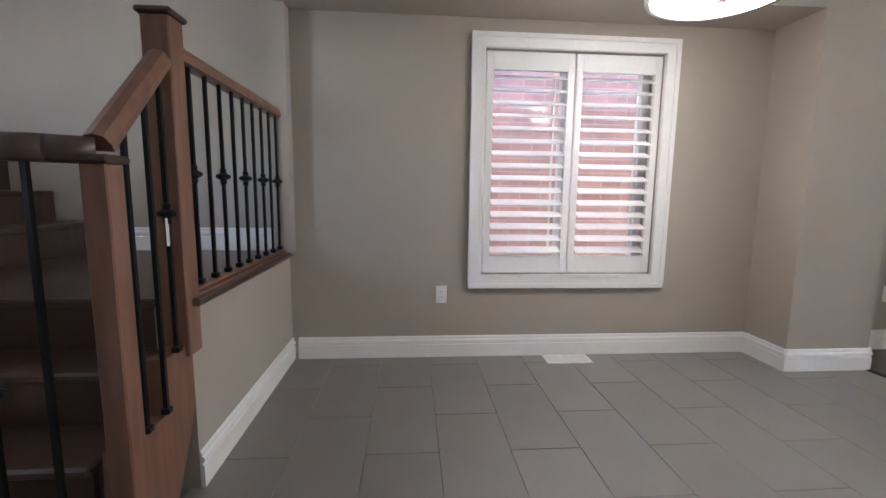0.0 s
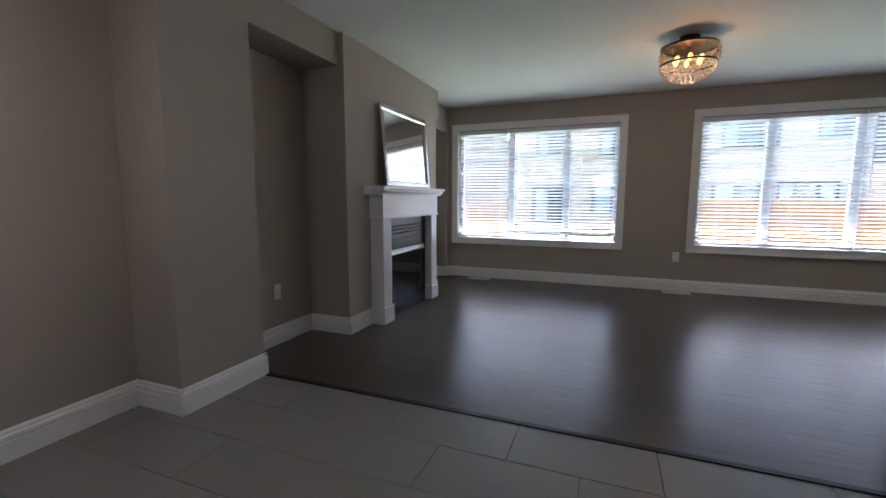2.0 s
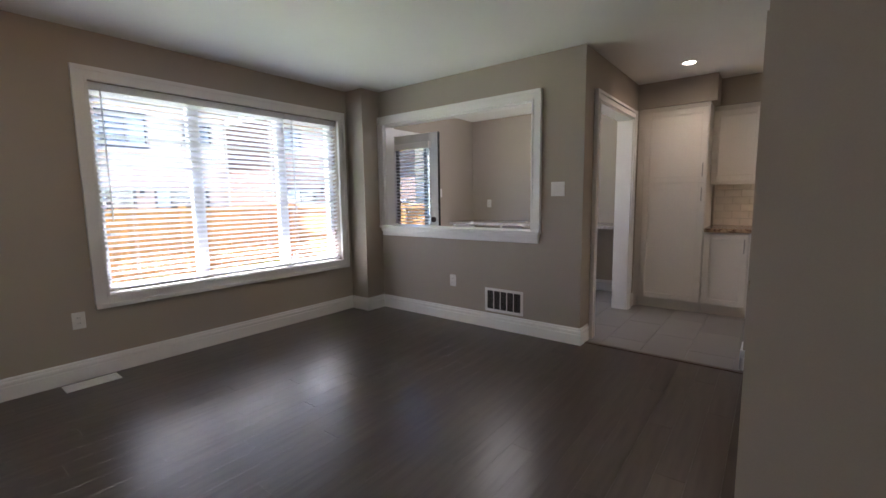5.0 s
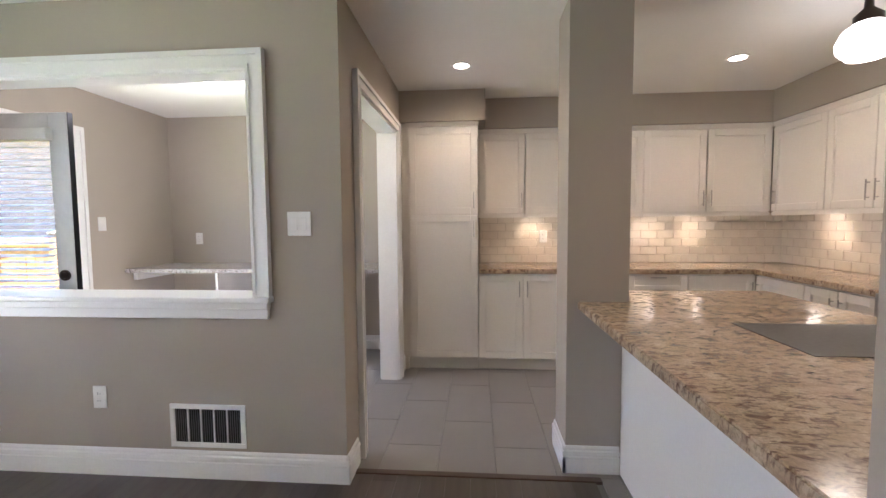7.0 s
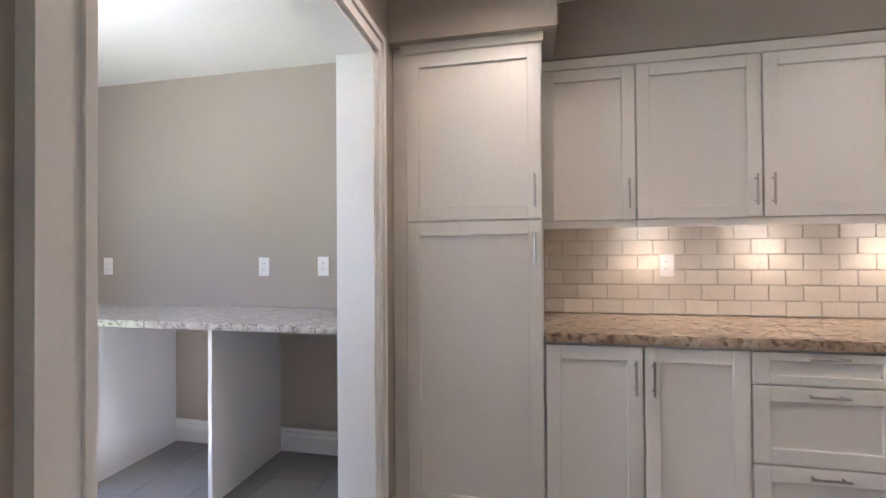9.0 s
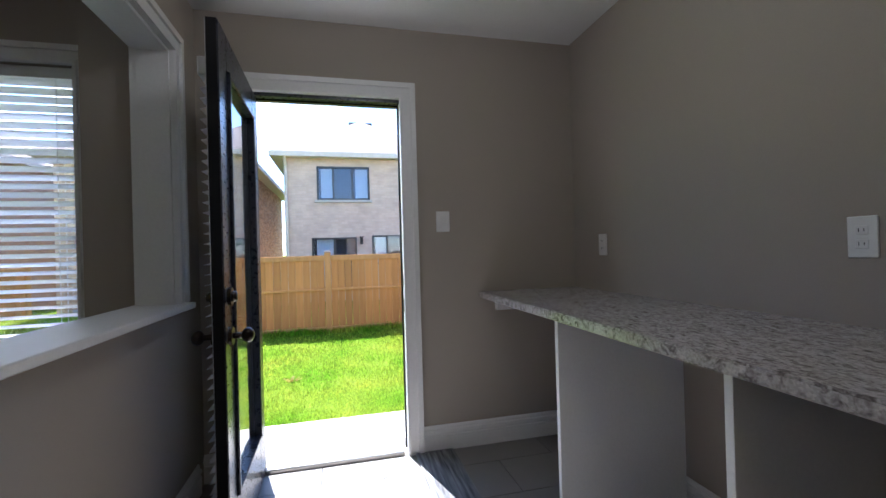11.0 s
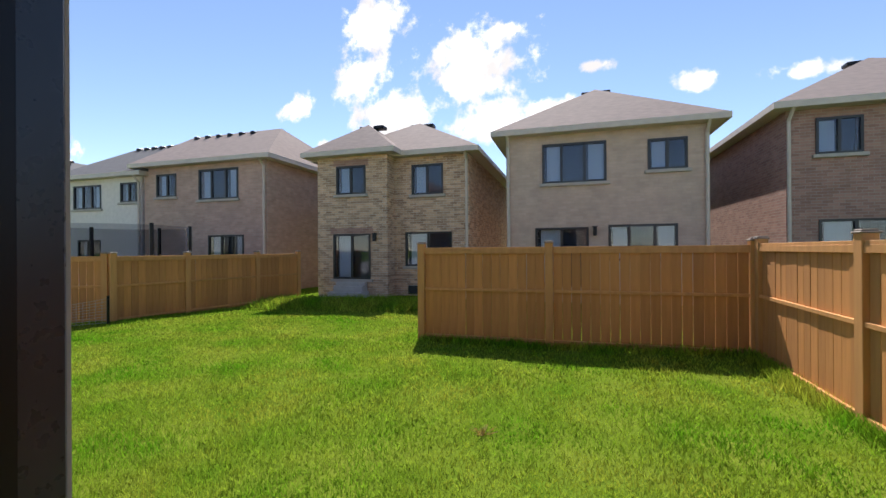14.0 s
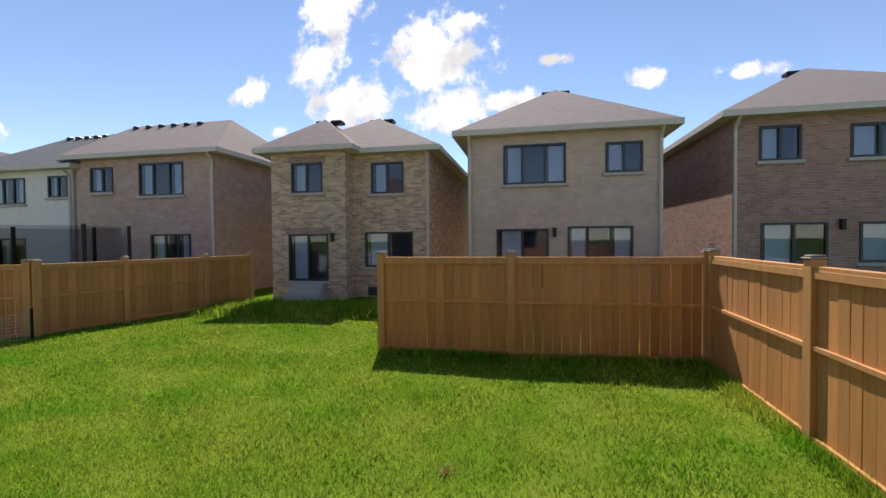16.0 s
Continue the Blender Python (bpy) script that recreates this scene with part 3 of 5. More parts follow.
def plate(name, at, turn, w, h, label, category, kind="outlet"):
    """A cover plate; local -y faces the room."""
    t = thing(name, at, label, category, turn=turn)
    part("cover", boxes(((-w / 2, -0.006, -h / 2), (w / 2, 0.0, h / 2)), bevel=0.0025), PLASTIC, t)
    if kind == "outlet":
        for dz in (-0.02, 0.02):
            s = part("socket", boxes(((-0.016, -0.008, dz - 0.013), (0.016, -0.006, dz + 0.013)), bevel=0.001), PLASTIC, t)
            part("slot", boxes(((-0.008, -0.0085, dz - 0.005), (-0.006, -0.008, dz + 0.006)), ((0.005, -0.0085, dz - 0.004), (0.007, -0.008, dz + 0.005))), BLACK, s)
    else:
        n = 2 if w > 0.1 else 1
        for i in range(n):
            x = (i - (n - 1) / 2) * 0.046
            part("rocker", boxes(((x - 0.016, -0.010, -0.033), (x + 0.016, -0.006, 0.033)), bevel=0.002), PLASTIC, t)


plate("wall_outlet", (-0.654, 3.459, 0.435), 0, 0.075, 0.12, "white wall outlet on the beige wall below the shutters", "outlet")
plate("wall_outlet", (2.62, 3.459, 0.42), 0, 0.075, 0.12, "white wall outlet in the niche", "outlet")
plate("wall_outlet", (5.999, 0.264, 0.435), -90, 0.075, 0.12, "white wall outlet between the living room windows", "outlet")
plate("wall_outlet", (4.723, -2.474, 0.42), 180, 0.075, 0.12, "white wall outlet under the pass-through", "outlet")
plate("light_switch", (3.61, -2.474, 1.325), 180, 0.12, 0.12, "white double rocker light switch beside the pass-through", "switch", "rocker")
plate("light_switch", (5.999, -3.90, 1.335), -90, 0.08, 0.12, "white rocker light switch beside the back door", "switch", "rocker")
plate("wall_outlet", (4.465, -4.759, 1.17), 180, 0.075, 0.12, "white wall outlet above the granite desk", "outlet")
plate("wall_outlet", (4.05, -4.759, 1.172), 180, 0.075, 0.12, "white wall outlet above the granite desk", "outlet")
plate("wall_outlet", (5.694, -4.759, 1.173), 180, 0.075, 0.12, "white wall outlet above the desk corner", "outlet")
plate("wall_outlet", (2.07, -4.742, 1.176), 180, 0.075, 0.12, "cream wall outlet in the tiled backsplash", "outlet")

thermo = thing("alarm_sensor", (5.80, -2.474, 2.045), "small white alarm sensor on the wall", "sensor")
part("body", boxes(((-0.035, 0, -0.03), (0.035, 0.04, 0.03)), bevel=0.005), PLASTIC, thermo)
part("lens", boxes(((-0.02, 0.04, -0.015), (0.02, 0.043, 0.008)), bevel=0.001), TRIM, thermo)

reg = thing("return_air_grille", (4.13, -2.475, 0.165), "white return air grille low on the wall, dark slots", "vent")
part("frame", boxes(((-0.205, 0, 0), (0.205, 0.008, 0.026)), ((-0.205, 0, 0.204), (0.205, 0.008, 0.23)), ((-0.205, 0, 0.026), (-0.178, 0.008, 0.204)), ((0.178, 0, 0.026), (0.205, 0.008, 0.204)), bevel=0.002), PLASTIC, reg)
# black sheet on the wall: shade in the slots put into colour
part("backing", boxes(((-0.178, 0.0005, 0.026), (0.178, 0.0015, 0.204))), BLACK, reg)
for i in range(4):
    x = -0.107 + i * 0.0713
    part("divider", boxes(((x - 0.004, 0.0015, 0.026), (x + 0.004, 0.008, 0.204))), PLASTIC, reg)
fin = mesh_of("fin", boxes(((-0.001, 0.002, 0.028), (0.001, 0.007, 0.202))), mat("vent fin", (0.16, 0.15, 0.145), rough=0.5))
for i in range(30):
    o = part("fin", fin, None, reg)
    o.location = (-0.170 + i * 0.0117, 0, 0)


def floor_vent(x, y, turn):
    t = thing("floor_vent", (x, y, 0.0), "white metal floor register by the baseboard", "vent", "floor registers", turn)
    part("frame", boxes(((-0.155, -0.07, 0), (0.155, -0.052, 0.007)), ((-0.155, 0.052, 0), (0.155, 0.07, 0.007)), ((-0.155, -0.052, 0), (-0.137, 0.052, 0.007)), ((0.137, -0.052, 0), (0.155, 0.052, 0.007)), bevel=0.0015), PLASTIC, t)
    part("backing", boxes(((-0.137, -0.052, 0.0), (0.137, 0.052, 0.002))), mat("vent shadow", (0.2, 0.19, 0.18), rough=0.6), t)
    me = mesh_of("slat", boxes(((-0.137, -0.003, 0.002), (0.137, 0.003, 0.006))), PLASTIC)
    for i in range(9):
        part("slat", me, None, t).location = (0, -0.044 + i * 0.011, 0)


floor_vent(0.20, 3.36, 0)
floor_vent(5.87, 2.775, 90)
floor_vent(5.88, 0.25, 90)

# ---- fireplace and mirror ----
fp = thing("fireplace_mantel", (4.0, 3.06, 0), "white painted wooden fireplace surround with mantel shelf", "fireplace")
for x0, x1 in ((-0.635, -0.46), (0.46, 0.635)):
    part("pilaster", boxes(((x0 + 0.012, -0.135, 0.16), (x1 - 0.012, 0, 0.97)), bevel=0.003), TRIM, fp)
    part("plinth", boxes(((x0 - 0.005, -0.15, 0), (x1 + 0.005, 0, 0.16)), bevel=0.004), TRIM, fp)
part("frieze", boxes(((-0.635, -0.14, 0.97), (0.635, 0, 1.19)), ((-0.65, -0.152, 0.965), (0.65, 0, 0.985)), bevel=0.003), TRIM, fp)
SHELFP = [(0, 0), (0.15, 0), (0.155, 0.015), (0.175, 0.03), (0.18, 0.045), (0.20, 0.05), (0.205, 0.075), (0, 0.075)]
part("shelf", sweep(SHELFP, (-0.72, 0, 1.185), (0.72, 0, 1.185), (0, -1, 0)), TRIM, fp)
part("surround", boxes(((-0.46, -0.06, 0.0), (-0.40, 0, 0.97)), ((0.40, -0.06, 0.0), (0.46, 0, 0.97)), ((-0.40, -0.06, 0.90), (0.40, 0, 0.97))), FIREBLACK, fp, "black steel surround")
ins = thing("gas_fireplace", (4.0, 3.055, 0), "black gas fireplace insert with glass front", "fireplace insert")
part("body", boxes(((-0.398, -0.05, 0.0), (0.398, -0.002, 0.90))), FIREBLACK, ins)
part("glass_front", boxes(((-0.37, -0.056, 0.10), (0.37, -0.052, 0.60))), FIREGLASS, ins, "dark glass front")
part("hood", sweep([(0.05, 0.60), (0.075, 0.60), (0.085, 0.615), (0.06, 0.65), (0.05, 0.65)], (-0.39, 0, 0), (0.39, 0, 0), (0, -1, 0)), STEEL, ins, "metal hood strip")
part("upper_panel", boxes(((-0.385, -0.058, 0.66), (0.385, -0.05, 0.76)), bevel=0.003), FIREBLACK, ins)
for z in (0.79, 0.825, 0.86):
    part("louver", sweep([(0.05, 0), (0.062, 0.0), (0.062, 0.016), (0.05, 0.026)], (-0.385, 0, z), (0.385, 0, z), (0, -1, 0)), BLACK, ins, "black metal louver")
part("lower_panel", boxes(((-0.385, -0.06, 0.01), (0.385, -0.05, 0.085)), bevel=0.003), FIREBLACK, ins)

mir = thing("mirror", (4.02, 3.03, 1.262), "large rectangular mirror with silver frame leaning above the mantel", "mirror")
mir.matrix_basis = pose(4.02, 2.985, 1.262, -4.5, 0, 0)
FR = 0.055
part("glass", boxes(((-0.5 + FR, -0.008, FR), (0.5 - FR, -0.002, 0.76 - FR))), MIRROR, mir, "mirror glass")
for a0, b0 in (((-0.5, 0), (0.5, FR)), ((-0.5, 0.76 - FR), (0.5, 0.76)), ((-0.5, FR), (-0.5 + FR, 0.76 - FR)), ((0.5 - FR, FR), (0.5, 0.76 - FR))):
    part("frame", boxes(((a0[0], -0.026, a0[1]), (b0[0], 0.0, b0[1])), bevel=0.009), CHROME, mir, "bevelled silver frame side")

# ---- ceiling lamps ----
ch = thing("crystal_chandelier", (4.13, 0.51, 2.08), "drum-shaped crystal chandelier with lit warm bulbs on the ceiling", "chandelier")
part("canopy", lathe([(0.0, 0.37), (0.075, 0.37), (0.075, 0.35), (0.02, 0.335), (0.012, 0.30), (0.012, 0.28)], 24), BRONZE, ch, smooth=True)
# disc added inside the drum to stop the bulbs lighting the ceiling
part("top_plate", lathe([(0.0, 0.288), (0.204, 0.288)], 32), BRONZE, ch)
part("drum_rim", lathe([(0.205, 0.28), (0.212, 0.28), (0.212, 0.295), (0.205, 0.295), (0.205, 0.28)], 40), BRONZE, ch)
part("drum_rim", lathe([(0.205, 0.145), (0.212, 0.145), (0.212, 0.16), (0.205, 0.16), (0.205, 0.145)], 40), BRONZE, ch)
sheer = part("shade", lathe([(0.208, 0.16), (0.208, 0.28)], 40), glass("sheer shade", tint=(0.95, 0.84, 0.72), rough=0.3), ch, "sheer smoky shade")
bead = mesh_of("crystal", ball(bmesh.new(), (0, 0, 0), 0.0105, 1), CRYSTAL)
drops = mesh_of("crystal_drop", rods(((0, 0, -0.013), (0, 0, 0), 0.001, 0.009), ((0, 0, 0), (0, 0, 0.011), 0.009, 0.001), seg=6), CRYSTAL)
for ring, (r, z, n) in enumerate([(0.20, 0.135, 34), (0.196, 0.112, 34), (0.178, 0.090, 30), (0.150, 0.068, 26), (0.118, 0.048, 20), (0.082, 0.030, 14), (0.04, 0.014, 7)]):
    for i in range(n):
        o = part("crystal_drop", drops, None, ch)
        o.location = (r * math.cos(2 * math.pi * (i + ring * 0.5) / n), r * math.sin(2 * math.pi * (i + ring * 0.5) / n), z)
for i in range(14):
    for z in (0.255, 0.185):
        o = part("crystal", bead, None, ch)
        o.location = (0.214 * math.cos(2 * math.pi * i / 14), 0.214 * math.sin(2 * math.pi * i / 14), z)
    for dz, da in ((0.24, 0), (0.205, 0), (0.222, 0.09), (0.222, -0.09), (0.222, 0)):
        o = part("crystal", bead, None, ch)
        o.location = (0.214 * math.cos(2 * math.pi * (i + 0.5) / 14 + da), 0.214 * math.sin(2 * math.pi * (i + 0.5) / 14 + da), dz)
for i in range(6):
    x, y = 0.10 * math.cos(i * math.pi / 3), 0.10 * math.sin(i * math.pi / 3)
    part("bulb", ball(bmesh.new(), (x, y, 0.19), 0.018, 2, (1, 1, 1.7)), WARMBULB, ch, "lit warm bulb", smooth=True)
lamp("chandelier_light", "POINT", pose(4.13, 0.51, 2.16), 0.7, (1.0, 0.66, 0.36), radius=0.12)

dl = thing("ceiling_lamp", (0.45, 2.5, 1.93), "round frosted glass ceiling lamp with chrome rim, lit", "ceiling lamp")
dl.scale = (1.4, 1.4, 1.0)
part("diffuser", lathe([(0.0, 0.0), (0.10, 0.004), (0.185, 0.022), (0.20, 0.04)], 40), LAMPGLASS, dl, "lit frosted diffuser", smooth=True)
part("rim", lathe([(0.198, 0.03), (0.212, 0.03), (0.214, 0.05), (0.212, 0.14), (0.198, 0.14), (0.198, 0.03)], 40), CHROME, dl, "chrome band", smooth=True)
part("finial", lathe([(0.0, -0.018), (0.01, -0.014), (0.016, -0.004), (0.012, 0.004), (0, 0.006)], 16), BRONZE, dl, smooth=True)
part("stem", rods(((0, 0, 0.14), (0, 0, 0.50), 0.012)), CHROME, dl)
part("top_plate", lathe([(0.0, 0.14), (0.20, 0.14)], 40), CHROME, dl)
part("canopy", lathe([(0.0, 0.52), (0.07, 0.52), (0.07, 0.50), (0.02, 0.485)], 24), CHROME, dl)
lamp("ceiling_lamp_light", "POINT", pose(0.45, 2.5, 1.87), 1.3, (1.0, 0.9, 0.76), radius=0.15)


def pot(x, y):
    t = thing("recessed_light", (x, y, H), "lit recessed ceiling light with white trim ring", "ceiling light", "kitchen recessed lights")
    part("trim_ring", lathe([(0.052, -0.001), (0.075, -0.001), (0.073, -0.006), (0.052, -0.004), (0.052, -0.001)], 28), PLASTIC, t)
    part("lens", lathe([(0.0, -0.002), (0.052, -0.002)], 28), POTGLOW, t, "glowing lens")
    lamp("recessed_lamp", "SPOT", pose(x, y, H - 0.02), 1.2, (1.0, 0.74, 0.50), spot=radians(160), radius=0.06)


pot(2.84, -3.56)
pot(0.925, -3.60)
pot(1.4, -1.6)
kl = thing("kitchen_ceiling_lamp", (0.78, -2.78, 2.12), "white glass globe ceiling lamp with bronze cap, lit", "ceiling lamp")
part("globe", lathe([(0, 0), (0.08, 0.015), (0.12, 0.06), (0.125, 0.10), (0.10, 0.155), (0.055, 0.19)], 28), LAMPGLASS, kl, "lit white glass", smooth=True)
part("cap", lathe([(0.058, 0.185), (0.06, 0.22), (0.02, 0.26), (0.015, 0.33), (0, 0.33)], 24), BRONZE, kl, smooth=True)
lamp("kitchen_lamp_light", "POINT", pose(0.78, -2.78, 2.05), 0.3, (1.0, 0.85, 0.66), radius=0.1)
bl = thing("flush_ceiling_lamp", (4.7, -3.5, 2.37), "shallow white glass flush ceiling lamp, lit", "ceiling lamp")
part("bowl", lathe([(0, 0), (0.10, 0.012), (0.155, 0.045), (0.165, 0.075)], 32), LAMPGLASS, bl, "lit glass bowl", smooth=True)
lamp("flush_lamp_light", "POINT", pose(4.7, -3.5, 2.30), 1.5, (1.0, 0.96, 0.92), radius=0.15)
part("ring", lathe([(0.16, 0.06), (0.172, 0.06), (0.172, 0.08), (0.0, 0.08)], 32), STEEL, bl)

# ---- stairs ----
st = thing("staircase", (-2.2, 1.4, 0), "dark oak staircase turning at a landing", "stairs")
for i in range(3):
    y = 1.62 + i * 0.2 - 1.4
    part("riser", boxes(((-0.55, y, 0.0 if i == 0 else 0.182 * i), (0.47, y + 0.02, 0.182 * (i + 1) - 0.03))), TREAD, st)
    part("tread", boxes(((-0.55, y - 0.03, 0.182 * (i + 1) - 0.03), (0.48, y + 0.22, 0.182 * (i + 1))), bevel=0.008), TREAD, st)
part("riser", boxes(((-0.55, 0.82, 0.546), (0.47, 0.84, 0.70))), TREAD, st)
part("landing", boxes(((-0.6, 0.79, 0.70), (0.60, 2.06, 0.73)), bevel=0.006), TREAD, st)
for i in range(4):
    x = -0.62 - i * 0.24
    part("riser", boxes(((x, 0.84, 0.73 + 0.182 * i), (x + 0.02, 2.06, 0.70 + 0.182 * (i + 1)))), TREAD, st)
    part("tread", boxes(((x - 0.26, 0.84, 0.70 + 0.182 * (i + 1)), (x + 0.03, 2.06, 0.73 + 0.182 * (i + 1))), bevel=0.008), TREAD, st)
bm = bmesh.new()
prof = [(0.20, 0.0), (0.62, 0.0), (0.82, 0.36), (0.82, 0.57), (0.63, 0.57), (0.62, 0.39), (0.42, 0.39), (0.41, 0.21), (0.20, 0.21)]
rows = [[bm.verts.new((x, y, z)) for y, z in prof] for x in (0.50, 0.56)]
for i in range(len(prof)):
    bm.faces.new((rows[0][i], rows[0][(i + 1) % 9], rows[1][(i + 1) % 9], rows[1][i]))
bm.faces.new(rows[0])
bm.faces.new(rows[1][::-1])
part("stringer", bm, OAK, st, "oak skirt board of the lower steps")
part("landing_curb", boxes(((0.44, 0.80, 0.70), (0.58, 2.06, 0.735)), ((0.46, 0.80, 0.735), (0.56, 2.06, 0.75)), bevel=0.006), OAK, st)
built("stair_soffit_wall", boxes(((-2.75, 1.62, 0), (-2.70, 2.2, 2.4))), PAINT, "beige painted stair wall", "wall")
built("baseboard_landing", sweep(BASEP, (-3.2, 3.46, 0.731), (-1.70, 3.46, 0.731), (0, -1, 0)), TRIM, "white baseboard on the stair landing", "baseboard")

rl = thing("stair_railing", (-1.668, 2.2, 0), "stained oak handrail with black iron balusters", "railing")


def newel(x, y, z0, z1, s=0.055):
    n = part("newel_post", boxes(((x - s, y - s, z0), (x + s, y + s, z1)), bevel=0.004), OAK, rl, "square oak newel post")
    part("newel_cap", boxes(((x - s - 0.012, y - s - 0.012, z1), (x + s + 0.012, y + s + 0.012, z1 + 0.02)), bevel=0.006), TREAD, n)


newel(0.0, 0.0, 0.53, 1.66, 0.044)
newel(0.06, -0.42, 0.0, 1.17, 0.032)


def handrail(a, b):
    a, b = Vector(a), Vector(b)
    d = (b - a).normalized()
    up = (Vector((0, 0, 1)) - d * d.z).normalized()
    s = d.cross(up)
    prof = [(-0.03, 0), (0.03, 0), (0.032, 0.02), (0.022, 0.045), (0, 0.052), (-0.022, 0.045), (-0.032, 0.02)]
    bm = bmesh.new()
    ends = [[bm.verts.new(p + s * u + up * v) for u, v in prof] for p in (a, b)]
    for i in range(7):
        bm.faces.new((ends[0][i], ends[0][(i + 1) % 7], ends[1][(i + 1) % 7], ends[1][i]))
    bm.faces.new(ends[0])
    bm.faces.new(ends[1][::-1])
    part("handrail", bm, OAK, rl)


handrail((0.0, 0.055, 1.55), (0.0, 1.24, 1.55))
handrail((0.02, -0.055, 1.50), (0.05, -0.40, 1.20))


def baluster(x, y, z0, z1, knob):
    bm = boxes(((x - 0.0065, y - 0.0065, z0), (x + 0.0065, y + 0.0065, z1)))
    b = part("baluster", bm, IRON, rl, "black iron baluster")
    part("shoe", boxes(((x - 0.014, y - 0.014, z0), (x + 0.014, y + 0.014, z0 + 0.022)), bevel=0.004), IRON, b)
    if knob:
        z = z0 + (z1 - z0) * 0.52
        part("collar", lathe([(0.008, z - 0.035), (0.014, z - 0.03), (0.012, z - 0.016), (0.030, z - 0.006), (0.030, z + 0.006), (0.012, z + 0.016), (0.014, z + 0.03), (0.008, z + 0.035)], 10), IRON, b).location = (x, y, 0)


for i in range(9):
    baluster(0.0, 0.15 + i * 0.125, 0.75, 1.555, i % 2 == 0)
baluster(0.03, -0.10, 0.57, 1.46, True)
baluster(0.035, -0.19, 0.40, 1.38, False)
baluster(0.04, -0.30, 0.40, 1.28, False)
CURVE = [(0.05, -0.42), (-0.02, -0.47), (-0.12, -0.50), (-0.24, -0.50), (-0.36, -0.47), (-0.50, -0.42)]
bm = bmesh.new()
for p, q in zip(CURVE, CURVE[1:]):
    rod(bm, (*p, 1.20), (*q, 1.20), 0.033, seg=14)
for p in CURVE[1:-1]:
    ball(bm, (*p, 1.20), 0.033, 2)
part("rail_volute", bm, TREAD, rl, "curved oak rail end", smooth=True)
for i, (x, y) in enumerate([(-0.06, -0.485), (-0.18, -0.50), (-0.30, -0.485)]):
    baluster(x, y, 0.0, 1.19, i == 1)
tag = thing("paper_tag", (-1.633, 2.09, 0.93), "small white paper tag hanging on a baluster", "tag")
part("card", boxes(((-0.001, -0.012, 0), (0.001, 0.012, 0.09))), PLASTIC, tag)

# ---- kitchen ----


def panel_door(parent, x0, x1, z0, z1, handle, y=0.0, horizontal=False):
    """A shaker door in the plane y (front face towards +y); handle: 'l', 'r', 'lt', 'rt' or 'c'."""
    g, r = 0.004, 0.058
    x0, x1, z0, z1 = x0 + g, x1 - g, z0 + g, z1 - g
    rr = min(r, (z1 - z0) * 0.27)
    d = part("door" if not horizontal else "drawer", boxes(((x0, y, z0), (x0 + r, y + 0.02, z1)), ((x1 - r, y, z0), (x1, y + 0.02, z1)), ((x0 + r, y, z1 - rr), (x1 - r, y + 0.02, z1)), ((x0 + r, y, z0), (x1 - r, y + 0.02, z0 + rr)), bevel=0.002), CAB, parent)
    bm = boxes(((x0 + r - 0.001, y, z0 + rr - 0.001), (x1 - r + 0.001, y + 0.006, z1 - rr + 0.001)))
    part("panel", bm, CAB, d)
    if horizontal:
        xm, zm = (x0 + x1) / 2, z1 - rr * 0.5
        h = rods(((xm - 0.065, y + 0.045, zm), (xm + 0.065, y + 0.045, zm), 0.005), ((xm - 0.05, y + 0.02, zm), (xm - 0.05, y + 0.045, zm), 0.004), ((xm + 0.05, y + 0.02, zm), (xm + 0.05, y + 0.045, zm), 0.004), seg=8)
    else:
        xm = x0 + 0.03 if "l" in handle else x1 - 0.03
        za = z1 - 0.19 if "t" in handle else z0 + 0.05
        h = rods(((xm, y + 0.045, za), (xm, y + 0.045, za + 0.14), 0.005), ((xm, y + 0.02, za + 0.02), (xm, y + 0.045, za + 0.02), 0.004), ((xm, y + 0.02, za + 0.12), (xm, y + 0.045, za + 0.12), 0.004), seg=8)
    part("handle", h, STEEL, d, "brushed nickel bar handle")


GROUP_L, GROUP_U = "kitchen base cabinets", "kitchen wall cabinets"
pan = thing("pantry_cabinet", (3.33, -4.76, 0), "tall cream shaker pantry cabinet with two doors", "cabinet")
part("body", boxes(((-0.61, 0.012, 0.11), (0.018, 0.59, 2.19))), CAB, pan)
part("toe_kick", boxes(((-0.61, 0.012, 0.0), (0.018, 0.55, 0.11))), CAB, pan)
panel_door(pan, -0.607, -0.003, 0.115, 1.39, "lt", 0.591)
panel_door(pan, -0.607, -0.003, 1.39, 2.15, "l", 0.591)
part("filler", boxes(((0.019, 0.55, 0.0), (0.062, 0.592, 2.19)), ((-0.002, 0.591, 0.11), (0.018, 0.60, 2.15))), CAB, pan)
part("crown", sweep([(0, 0), (0.02, 0), (0.035, 0.03), (0, 0.03)], (-0.615, 0.592, 2.158), (0.018, 0.592, 2.158), (0, 1, 0)), CAB, pan)


